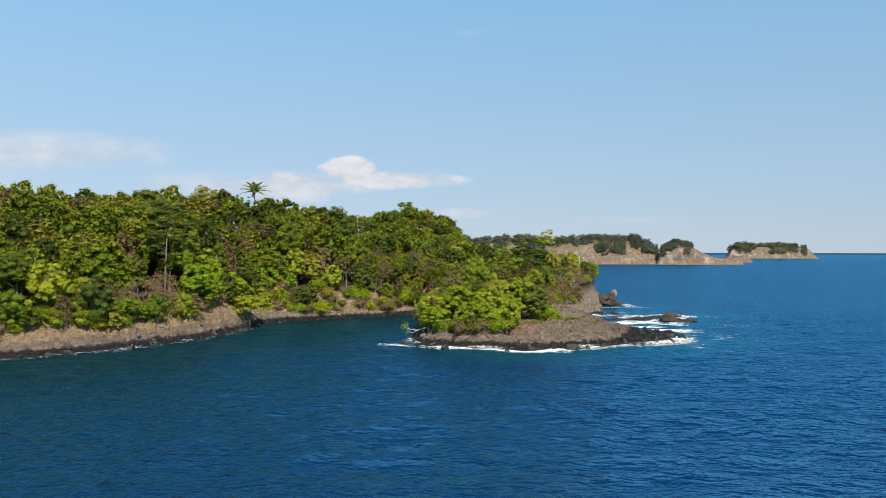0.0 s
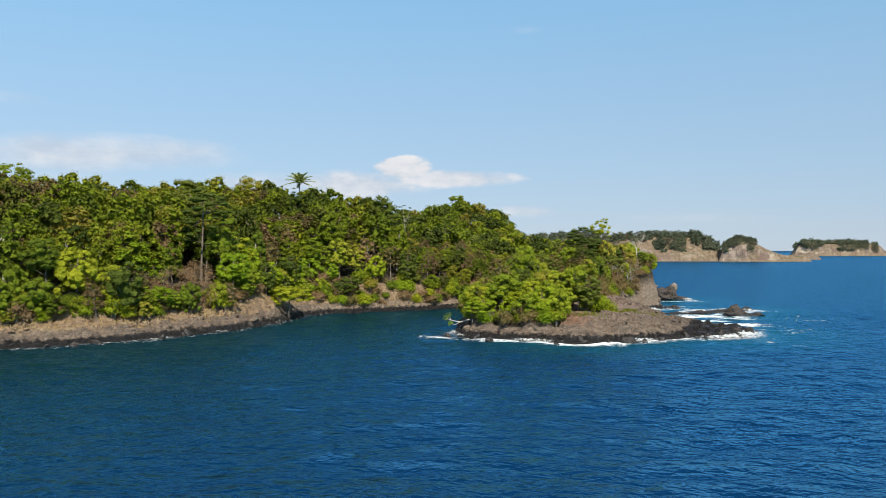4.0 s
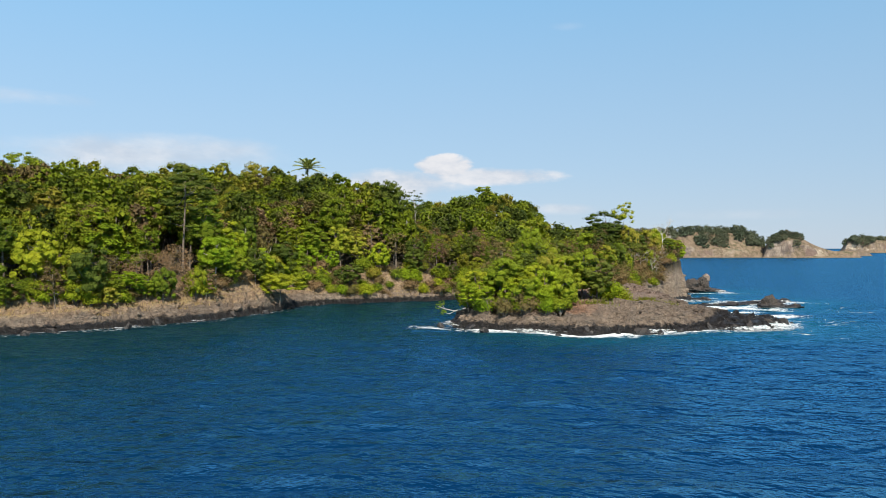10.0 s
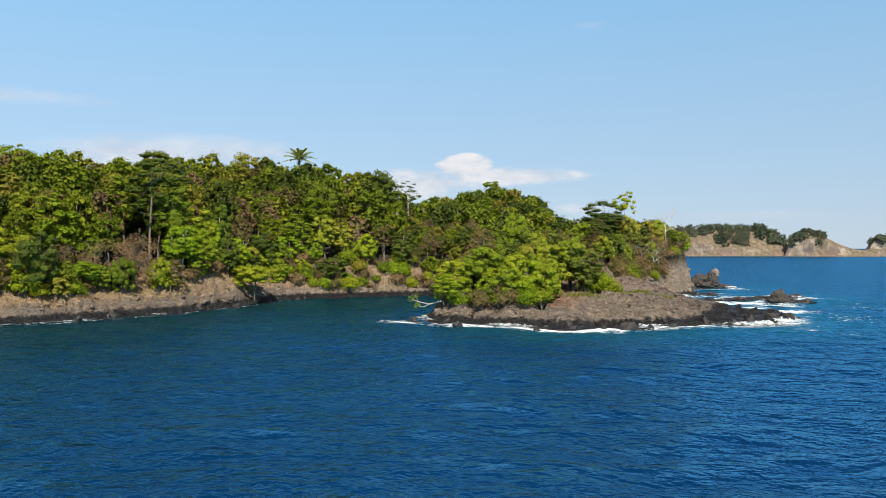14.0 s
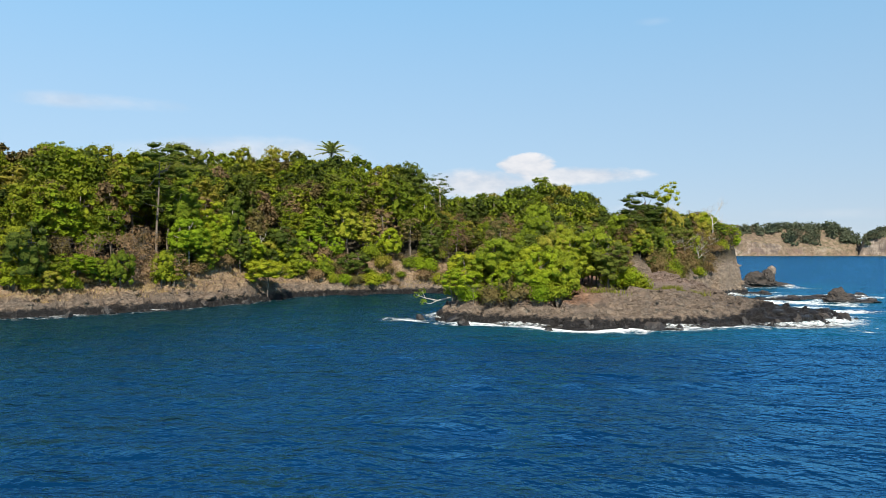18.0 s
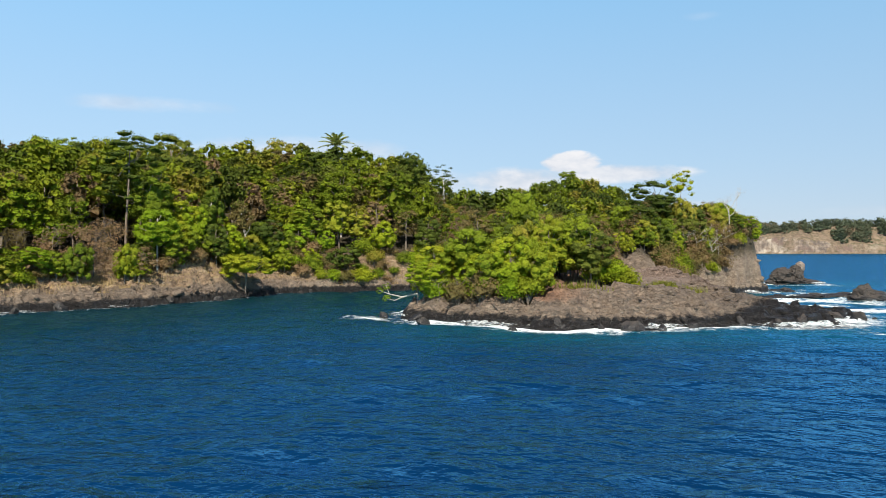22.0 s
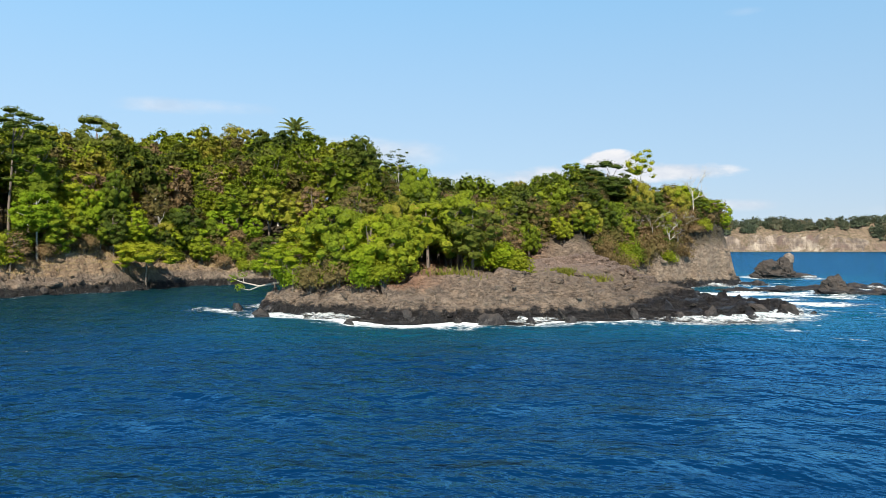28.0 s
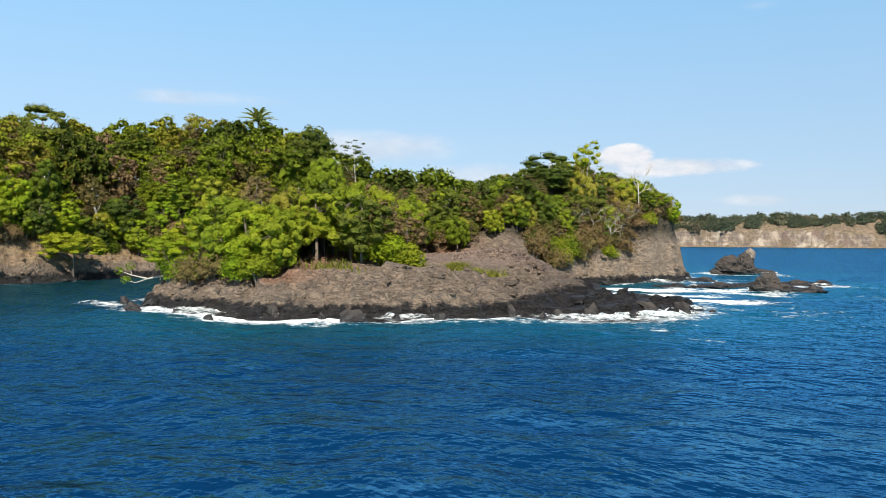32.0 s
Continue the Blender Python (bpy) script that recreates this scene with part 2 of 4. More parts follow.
# ---- materials ----
def ground_material():
    made, n = material("basalt_and_soil")
    place = n.add("ShaderNodeNewGeometry")
    where = place.outputs["Position"]
    z = n.add("ShaderNodeSeparateXYZ", Vector=where).outputs[2]
    up = n.add("ShaderNodeSeparateXYZ", Vector=place.outputs["Normal"]).outputs[2]
    east = n.add("ShaderNodeSeparateXYZ", Vector=where).outputs[0]
    north = n.add("ShaderNodeSeparateXYZ", Vector=where).outputs[1]
    big, mid, fine = n.noise(0.16, 5, 0.6, where), n.noise(0.9, 6, 0.62, where), n.noise(5.0, 5, 0.65, where)
    warped = n.add("ShaderNodeMapping", Vector=where, Rotation=(0.5, 0.3, 0.6), Scale=(1.0, 2.2, 1.2)).outputs[0]
    folds = n.noise(1.1, 6, 0.66, warped)
    rock = n.ramp(n.math("ADD", n.math("MULTIPLY", mid, 0.6), n.math("MULTIPLY", fine, 0.4)),
                  [(0.30, (0.10, 0.074, 0.056)), (0.44, (0.19, 0.142, 0.105)), (0.58, (0.25, 0.19, 0.139)), (0.74, (0.34, 0.262, 0.19))])
    rock = n.mix(n.math("MULTIPLY", n.span(n.math("ADD", n.add("ShaderNodeVectorMath", {"operation": "DISTANCE"}, i0=where, i1=(25, 185, 4)).outputs["Value"], n.math("MULTIPLY", mid, 6.0)), 18.0, 13.0), 0.85), rock, n.ramp(fine, [(0.34, (0.12, 0.083, 0.067)), (0.5, (0.25, 0.175, 0.138)), (0.66, (0.40, 0.30, 0.24))]))
    seams = n.math("ABSOLUTE", n.math("SUBTRACT", n.noise(0.75, 5, 0.6, n.add("ShaderNodeMapping", Vector=where, Rotation=(0.3, 0.2, 0.5), Scale=(0.8, 1.0, 2.6)).outputs[0]), 0.5))
    rock = n.mix(n.math("MULTIPLY", n.span(seams, 0.012, 0.002), 0.35), rock, (0.025, 0.019, 0.016))
    soil = n.ramp(mid, [(0.3, (0.20, 0.13, 0.08)), (0.55, (0.34, 0.235, 0.145)), (0.75, (0.42, 0.32, 0.205))])
    grass = n.ramp(fine, [(0.3, (0.22, 0.155, 0.075)), (0.55, (0.42, 0.31, 0.165)), (0.8, (0.40, 0.33, 0.14))])
    rock = n.mix(n.math("MULTIPLY", n.math("MULTIPLY", n.span(east, 26.0, 42.0), n.span(north, 200.0, 190.0)), 0.55), rock, n.ramp(fine, [(0.4, (0.022, 0.018, 0.016)), (0.62, (0.12, 0.098, 0.083))]))
    rock = n.mix(n.span(north, 200.0, 206.0), rock, n.ramp(n.math("ADD", n.math("MULTIPLY", mid, 0.5), n.math("MULTIPLY", fine, 0.5)), [(0.34, (0.14, 0.105, 0.078)), (0.5, (0.27, 0.205, 0.15)), (0.66, (0.40, 0.315, 0.23))]))
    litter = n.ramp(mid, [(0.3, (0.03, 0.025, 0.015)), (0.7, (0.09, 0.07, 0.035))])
    level = n.math("ADD", z, n.math("MULTIPLY", n.math("SUBTRACT", big, 0.5), 3.0))
    level = n.math("ADD", level, n.math("MULTIPLY", n.math("SUBTRACT", mid, 0.5), 1.6))
    main = n.span(east, -14.0, -22.0)
    top = n.mix(n.span(up, 0.55, 0.85), soil, grass)
    bare = n.math("MULTIPLY", n.math("MULTIPLY", n.span(east, 21.0, 14.0), n.math("SUBTRACT", 1.0, main)), n.span(level, 2.4, 3.5))
    colour = n.mix(n.math("MULTIPLY", bare, 0.8), rock, n.ramp(mid, [(0.3, (0.16, 0.075, 0.04)), (0.6, (0.33, 0.17, 0.095)), (0.8, (0.38, 0.26, 0.16))]))
    colour = n.mix(n.math("MULTIPLY", main, n.span(level, 2.3, 3.3)), colour, top)
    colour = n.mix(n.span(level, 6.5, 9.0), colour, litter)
    splash = n.math("SUBTRACT", z, n.math("MULTIPLY", n.math("MULTIPLY", n.span(east, 33.0, 42.0), n.span(north, 198.0, 190.0)), 1.6))
    wet = n.span(n.math("ADD", splash, n.math("MULTIPLY", n.math("SUBTRACT", mid, 0.5), 1.8)), 1.5, 1.0)
    black = n.ramp(fine, [(0.3, (0.008, 0.007, 0.007)), (0.7, (0.032, 0.027, 0.024))])
    colour = n.mix(wet, colour, black)
    bend = n.add("ShaderNodeTexNoise", Scale=0.9, Detail=4.0, Vector=where).outputs["Color"]
    bent = n.add("ShaderNodeVectorMath", {"operation": "MULTIPLY_ADD"}, i0=bend, i1=(0.9, 0.9, 0.9), i2=where).outputs[0]
    bent = n.add("ShaderNodeMapping", Vector=bent, Rotation=(0.2, 0.3, 0.35), Scale=(0.8, 1.25, 1.7)).outputs[0]
    stones, chips = n.add("ShaderNodeTexVoronoi", Scale=0.75, Vector=bent), n.add("ShaderNodeTexVoronoi", Scale=2.3, Vector=bent)
    blocks = n.math("SUBTRACT", n.math("MULTIPLY", n.add("ShaderNodeSeparateColor", Color=stones.outputs["Color"]).outputs[0], 0.3), n.math("MULTIPLY", stones.outputs["Distance"], 0.4))
    bits = n.math("SUBTRACT", n.math("MULTIPLY", n.add("ShaderNodeSeparateColor", Color=chips.outputs["Color"]).outputs[0], 0.25), n.math("MULTIPLY", chips.outputs["Distance"], 0.3))
    relief = n.math("ADD", n.math("ADD", n.math("ADD", n.math("MULTIPLY", n.span(seams, 0.0, 0.05), 0.2), n.math("MULTIPLY", folds, 0.9)), n.math("MULTIPLY", fine, 0.16)), n.math("ADD", blocks, bits))
    rough = n.math("SUBTRACT", 0.9, n.math("MULTIPLY", wet, 0.45))
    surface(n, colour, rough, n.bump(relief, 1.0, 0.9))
    return made


def rock_material(name, dark, light, wet_top):
    made, n = material(name)
    where = n.add("ShaderNodeNewGeometry").outputs["Position"]
    z = n.add("ShaderNodeSeparateXYZ", Vector=where).outputs[2]
    mid, fine = n.noise(0.8, 6, 0.62, where), n.noise(4.5, 5, 0.65, where)
    colour = n.ramp(n.math("ADD", n.math("MULTIPLY", mid, 0.6), n.math("MULTIPLY", fine, 0.4)), [(0.3, dark), (0.68, light)])
    wet = n.span(n.math("ADD", z, n.math("MULTIPLY", n.math("SUBTRACT", mid, 0.5), 1.6)), wet_top + 0.5, wet_top - 0.2)
    colour = n.mix(wet, colour, (0.016, 0.014, 0.013))
    relief = n.math("ADD", mid, n.math("MULTIPLY", fine, 0.35))
    surface(n, colour, n.math("SUBTRACT", 0.88, n.math("MULTIPLY", wet, 0.45)), n.bump(relief, 0.9, 0.45))
    return made


def leaf_material(name, stops, gloss=0.55):
    """Foliage: hue by tree and by leaf, some light let through."""
    made, n = material(name)
    tree = n.add("ShaderNodeObjectInfo").outputs["Random"]
    leaf = n.add("ShaderNodeNewGeometry").outputs["Random Per Island"]
    own = n.add("ShaderNodeAttribute", {"attribute_name": "hue"}).outputs["Fac"]
    tree = n.math("FRACT", n.math("ADD", tree, own))
    spread = n.math("ADD", n.math("MULTIPLY", tree, 0.85), n.math("MULTIPLY", leaf, 0.15))
    colour = n.ramp(spread, stops)
    where = n.add("ShaderNodeNewGeometry").outputs["Position"]
    sprigs = n.noise(3.4, 5, 0.7, where)
    bright = n.math("ADD", n.math("ADD", 0.68, n.math("MULTIPLY", leaf, 0.28)), n.math("MULTIPLY", n.span(sprigs, 0.36, 0.64), 0.36))
    colour = n.mix(1.0, colour, n.add("ShaderNodeCombineColor", Red=bright, Green=bright, Blue=bright).outputs[0], "MULTIPLY")
    front = n.add("ShaderNodeBsdfPrincipled", Roughness=gloss, Normal=n.bump(n.noise(4.5, 4, 0.7, where), 1.0, 0.35))
    n.put(front, "Base Color", colour)
    front.inputs["Specular IOR Level"].default_value = 0.1
    through_leaf = n.add("ShaderNodeBsdfTranslucent", Color=n.mix(1.0, colour, (1.25, 1.3, 0.55), "MULTIPLY"))
    both = n.add("ShaderNodeMixShader", Fac=0.2)
    n.tree.links.new(front.outputs[0], both.inputs[1])
    n.tree.links.new(through_leaf.outputs[0], both.inputs[2])
    n.add("ShaderNodeOutputMaterial", Surface=both.outputs[0])
    return made


def bark_material(name, dark, light):
    made, n = material(name)
    where = n.add("ShaderNodeTexCoord").outputs["Object"]
    grain = n.noise(3.0, 5, 0.6, n.add("ShaderNodeMapping", Vector=where, Scale=(3, 3, 0.6)).outputs[0])
    surface(n, n.ramp(grain, [(0.3, dark), (0.7, light)]), 0.9, n.bump(grain, 0.6, 0.08))
    return made


def sea_material():
    made, n = material("sea_water")
    where = n.add("ShaderNodeNewGeometry").outputs["Position"]
    shoal = n.add("ShaderNodeAttribute", {"attribute_name": "shoal"}).outputs["Fac"]
    surf = n.add("ShaderNodeAttribute", {"attribute_name": "surf"}).outputs["Fac"]
    broad = n.noise(0.02, 4, 0.6, where)
    deep = n.ramp(broad, [(0.3, (0.0004, 0.015, 0.052)), (0.7, (0.0006, 0.022, 0.072))])
    # Dark reflection of the wooded hill, painted into the water's colour.
    hill_reflection = n.add("ShaderNodeAttribute", {"attribute_name": "hill_reflection"}).outputs["Fac"]
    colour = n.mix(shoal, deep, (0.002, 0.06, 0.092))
    colour = n.mix(hill_reflection, colour, (0.0012, 0.016, 0.022))
    stretched = n.add("ShaderNodeMapping", Vector=where, Rotation=(0, 0, 0.35), Scale=(0.78, 1.0, 1.0)).outputs[0]
    swell, chop, ripple = n.noise(0.26, 2, 0.5, stretched), n.noise(0.75, 3, 0.5, stretched), n.noise(2.2, 2, 0.5, stretched)
    relief = n.math("ADD", n.math("MULTIPLY", swell, 1.0), n.math("ADD", n.math("MULTIPLY", chop, 0.75), n.math("MULTIPLY", ripple, 0.18)))
    lace = n.math("ADD", n.math("MULTIPLY", n.noise(0.7, 7, 0.68, where), 0.6), n.math("MULTIPLY", n.noise(2.6, 5, 0.7, where), 0.4))
    froth = n.span(n.math("ADD", n.math("MULTIPLY", surf, 0.55), lace), 0.78, 0.98)
    froth = n.math("MULTIPLY", froth, n.span(surf, 0.02, 0.2))
    colour = n.mix(froth, colour, (0.80, 0.85, 0.86))
    normal = n.bump(relief, 1.0, 1.05)
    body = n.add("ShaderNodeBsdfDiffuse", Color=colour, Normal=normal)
    shine = n.add("ShaderNodeBsdfAnisotropic", Color=(0.26, 0.70, 1.0, 1), Roughness=0.2, Normal=normal)
    facing = n.add("ShaderNodeLayerWeight", Blend=0.5, Normal=normal).outputs["Facing"]
    gloss = n.math("ADD", 0.02, n.math("MULTIPLY", n.math("POWER", facing, 2.6), 0.72))
    gloss = n.math("MULTIPLY", gloss, n.math("SUBTRACT", 1.0, froth))
    both = n.add("ShaderNodeMixShader", Fac=gloss)
    n.tree.links.new(body.outputs[0], both.inputs[1])
    n.tree.links.new(shine.outputs[0], both.inputs[2])
    n.add("ShaderNodeOutputMaterial", Surface=both.outputs[0])
    return made


GROUND, SEA = ground_material(), sea_material()
BLACK_ROCK = rock_material("black_wet_basalt", (0.02, 0.017, 0.015), (0.075, 0.06, 0.05), 0.7)
STACK_ROCK = rock_material("pale_topped_basalt", (0.05, 0.04, 0.035), (0.30, 0.24, 0.19), 1.0)
LEAF = leaf_material("broad_green_leaves", [(0.0, (0.084, 0.118, 0.013)), (0.25, (0.139, 0.186, 0.014)), (0.5, (0.188, 0.242, 0.016)), (0.75, (0.242, 0.281, 0.018)), (1.0, (0.291, 0.225, 0.043))])
LEAF_BRIGHT = leaf_material("yellow_green_leaves", [(0.0, (0.167, 0.257, 0.012)), (0.5, (0.237, 0.304, 0.014)), (1.0, (0.302, 0.313, 0.020))])
LEAF_DARK = leaf_material("dark_green_leaves", [(0.0, (0.057, 0.084, 0.015)), (0.5, (0.093, 0.124, 0.018)), (1.0, (0.144, 0.159, 0.024))])
LEAF_DRY = leaf_material("dry_olive_leaves", [(0.0, (0.135, 0.125, 0.035)), (0.4, (0.17, 0.13, 0.05)), (0.7, (0.215, 0.145, 0.07)), (1.0, (0.25, 0.165, 0.09))])
LEAF_BROWN = leaf_material("withered_brown_leaves", [(0.0, (0.20, 0.105, 0.055)), (0.5, (0.27, 0.15, 0.08)), (1.0, (0.31, 0.21, 0.12))])
LEAF_PALM = leaf_material("grey_green_fronds", [(0.0, (0.26, 0.30, 0.09)), (1.0, (0.34, 0.36, 0.14))])
# Greyed, paler greens: distance haze is painted into this leaf colour.
LEAF_FAR = leaf_material("hazed_distant_leaves", [(0.0, (0.085, 0.108, 0.068)), (0.5, (0.115, 0.135, 0.083)), (0.8, (0.15, 0.155, 0.095)), (1.0, (0.21, 0.165, 0.11))])
BARK = bark_material("grey_bark", (0.07, 0.055, 0.042), (0.22, 0.18, 0.145))
BARK_PALE = bark_material("pale_bark", (0.28, 0.25, 0.21), (0.56, 0.52, 0.46))

# ---- sea and land ----
sx, sy = graded(-70, 86, 0.75, -40000, 40000, 1.13), graded(78, 215, 0.75, -3000, 60000, 1.13)
gx, gy = np.meshgrid(sx, sy, indexing="ij")
calm = step(900, 150, np.hypot(gx, gy - 120))
swell = 0.42 * (fbm(gx * 0.6 + 0.5 * gy, gy - 0.3 * gx, 9.0, 3, 2) - 0.5) + 0.55 * (fbm(gx * 0.55 + 0.2 * gy, gy - 0.15 * gx, 2.6, 2, 5) - 0.5)
verts, faces = sheet(sx, sy, calm * swell)
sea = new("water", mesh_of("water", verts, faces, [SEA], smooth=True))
off = -inland(gx, gy)
LEDGES = [(54, 214, 5), (60, 217, 5), (66, 226, 5), (58, 204.5, 3), (57, 270, 7), (50, 232, 3)]  # low rocks off the point: x, y, reach
for lx, ly, reach in LEDGES:
    off = np.minimum(off, np.hypot(gx - lx, gy - ly) - reach)
open_side = np.clip(step(-14, -2, gx) * (0.45 + 0.55 * fbm(gx, gy, 11, 2, 6)) + 0.55 * step(-20, -40, gx) * step(215, 195, gy), 0, 1)
surf = open_side * step(9, 0.0, off) * step(-4, -1, off)
surf = np.maximum(surf, 0.55 * step(30, 48, gx) * step(30, 6, off) * step(-3, 0, off) * step(0.45, 0.7, fbm(gx + 0.4 * gy, gy * 2.2, 14, 3, 7)))
line = np.abs(gy - (118 + 0.16 * gx + 9 * fbm(gx, gx * 0, 34, 2, 3)))
surf = np.maximum(surf, 0.42 * step(1.6, 0.2, line) * step(-50, -25, gx) * step(26, 12, gx) * step(0.35, 0.6, fbm(gx, gy, 9, 2, 1)))
for fx, fy, wide, much in ((49, 184, 9, 1.0), (45, 193, 8, 1.0), (44, 203, 8, 1.0), (53, 207, 7, 0.9), (58, 199, 6, 0.75), (57, 224, 7, 0.8), (55, 180, 6, 0.75), (60, 172, 5, 0.55), (66, 160, 4, 0.5), (53, 146.4, 1.3, 0.8), (59.7, 195, 2.5, 0.6), (74, 196, 6, 0.55), (78, 175, 5, 0.5), (54, 240, 8, 0.6), (-9, 155.5, 4.5, 0.72), (-5, 152.5, 3.5, 0.7), (10, 140, 5, 0.38), (27, 141, 5, 0.4), (-20, 207, 5, 0.45)):
    surf = np.maximum(surf, much * np.exp(-((gx - fx) / (1.6 * wide)) ** 2 - ((gy - fy) / (0.55 * wide)) ** 2))
shoal = np.clip(step(26, 0, off) * (0.35 + 0.65 * step(-14, 4, gx)), 0, 1)
# How strongly that reflection is painted in: the cove and the western water.
hill_reflection = 0.85 * step(34, 6, off) * step(4, -14, gx) + 0.9 * step(135, 25, off) * step(15, -45, gx)
for key, values in (("surf", surf), ("shoal", shoal * (1 - hill_reflection)), ("hill_reflection", np.clip(hill_reflection, 0, 1))):
    sea.data.attributes.new(key, "FLOAT", "POINT").data.foreach_set("value", values.ravel().astype(np.float32))
tagged(sea, "deep blue sea with small wind waves", "sea", kind="structure")

gx0, gy0 = graded(-80, 54, 0.4, -520, 140, 1.2, 14), graded(139, 238, 0.4, 40, 720, 1.2, 14)
hx, hy = np.meshgrid(gx0, gy0, indexing="ij")
verts, faces = sheet(gx0, gy0, land(hx, hy))
keep = verts[faces][:, :, 2].max(1) > -6.5
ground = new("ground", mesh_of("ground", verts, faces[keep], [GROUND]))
tagged(ground, "dark basalt shore rising to dry soil and wooded hillside", "rocky ground", kind="structure")

# ---- building blocks ----
def tube(points, radii, sides=6):
    """A tapered, bent limb through points: vertices and faces."""
    points = np.asarray(points, float)
    ahead = np.gradient(points, axis=0)
    ahead /= np.linalg.norm(ahead, axis=1, keepdims=True) + 1e-9
    side = np.cross(ahead, (0.31, 0.95, 0.05))
    side /= np.linalg.norm(side, axis=1, keepdims=True) + 1e-9
    other = np.cross(ahead, side)
    turn = np.arange(sides) * 2 * np.pi / sides
    rings = points[:, None] + np.asarray(radii)[:, None, None] * (np.cos(turn)[None, :, None] * side[:, None] + np.sin(turn)[None, :, None] * other[:, None])
    k = np.arange(sides)
    faces = [[r * sides + a, r * sides + b, (r + 1) * sides + b, (r + 1) * sides + a] for r in range(len(points) - 1) for a, b in zip(k, np.roll(k, -1))]
    faces.append(list(k + (len(points) - 1) * sides))
    return rings.reshape(-1, 3), faces


class Pile:
    """Gathers pieces into one mesh."""

    def __init__(self):
        self.verts, self.faces, self.count = [], [], 0

    def add(self, verts, faces):
        self.verts.append(np.asarray(verts, float))
        self.faces += [[int(i) + self.count for i in f] for f in faces]
        self.count += len(verts)
        return self

    def mesh(self, name, materials, smooth=False):
        return mesh_of(name, np.concatenate(self.verts), self.faces, materials, smooth)


def leaves(pile, r, centre, radius, count, size, squash=0.8, low=-0.35, slim=0.5):
    """Leaf sprays over a lobe, facing outwards with a random tilt."""
    way = r.normal(size=(count * 2, 3))
    way /= np.linalg.norm(way, axis=1, keepdims=True)
    way = way[way[:, 2] > low][:count]
    m = len(way)
    bump = 0.80 + 0.30 * r.random((m, 1)) + 0.25 * r.random((m, 1)) ** 5
    at = np.asarray(centre) + way * radius * bump * (1, 1, squash)
    facing = way + 0.5 * r.normal(size=(m, 3)) + (0, 0, 0.45)
    facing /= np.linalg.norm(facing, axis=1, keepdims=True)
    along = np.cross(facing, r.normal(size=(m, 3)))
    along /= np.linalg.norm(along, axis=1, keepdims=True)
    across = np.cross(facing, along)
    long = size * (0.6 + 0.8 * r.random((m, 1)))
    wide = long * slim
    tri = np.stack([at - along * long, at + across * wide * 1.3 + facing * long * 0.1, at + along * long * 0.9 - across * wide * 0.6], 1)
    pile.add(tri.reshape(-1, 3), (np.arange(m)[:, None] * 3 + np.arange(3)).tolist())


PHI = (1 + math.sqrt(5)) / 2
GEM_V = np.array([v for a in (-1, 1) for c in (-PHI, PHI) for v in ((0, a, c), (a, c, 0), (c, 0, a))], float) / math.sqrt(1 + PHI * PHI)
GEM_F = [[a, b, c] for a in range(12) for b in range(a + 1, 12) for c in range(b + 1, 12)
         if max(np.linalg.norm(GEM_V[a] - GEM_V[b]), np.linalg.norm(GEM_V[b] - GEM_V[c]), np.linalg.norm(GEM_V[a] - GEM_V[c])) < 1.1]


BALL_V, BALL_F = list(map(tuple, GEM_V)), []
for a, b, c in GEM_F:
    mids = []
    for u, v in ((a, b), (b, c), (c, a)):
        m = (GEM_V[u] + GEM_V[v]) / np.linalg.norm(GEM_V[u] + GEM_V[v])
        BALL_V.append(tuple(m))
        mids.append(len(BALL_V) - 1)
    BALL_F += [[a, mids[0], mids[2]], [b, mids[1], mids[0]], [c, mids[2], mids[1]], mids]
BALL_V = np.array(BALL_V)
_, first, same = np.unique(BALL_V.round(5), axis=0, return_index=True, return_inverse=True)
BALL_V, BALL_F = BALL_V[first], [[int(same.ravel()[i]) for i in f] for f in BALL_F]


def lump(pile, r, centre, radius, squash=0.8, fine=False, axes=None, outer=None):
    """The dense inside of a clump, with a leafy, broken surface; only the outer side where a way out is given."""
    ball, faces = (BALL_V, BALL_F) if fine else (GEM_V, GEM_F)
    if outer is not None:
        faces = [faces[i] for i in np.nonzero(ball[np.array(faces)].mean(1) @ outer > -0.25)[0]]
    rough = 1 + 0.46 * (r.random(len(ball)) - 0.5)
    pile.add(ball * rough[:, None] * (axes or (radius, radius, radius * squash)) + centre, faces)


def empty(name):
    return new(name)


def part(name, mesh, parent, label=""):
    ob = new(name, mesh)
    ob.parent = parent
    return tagged(ob, label)


STORE = (0, -400, -60)


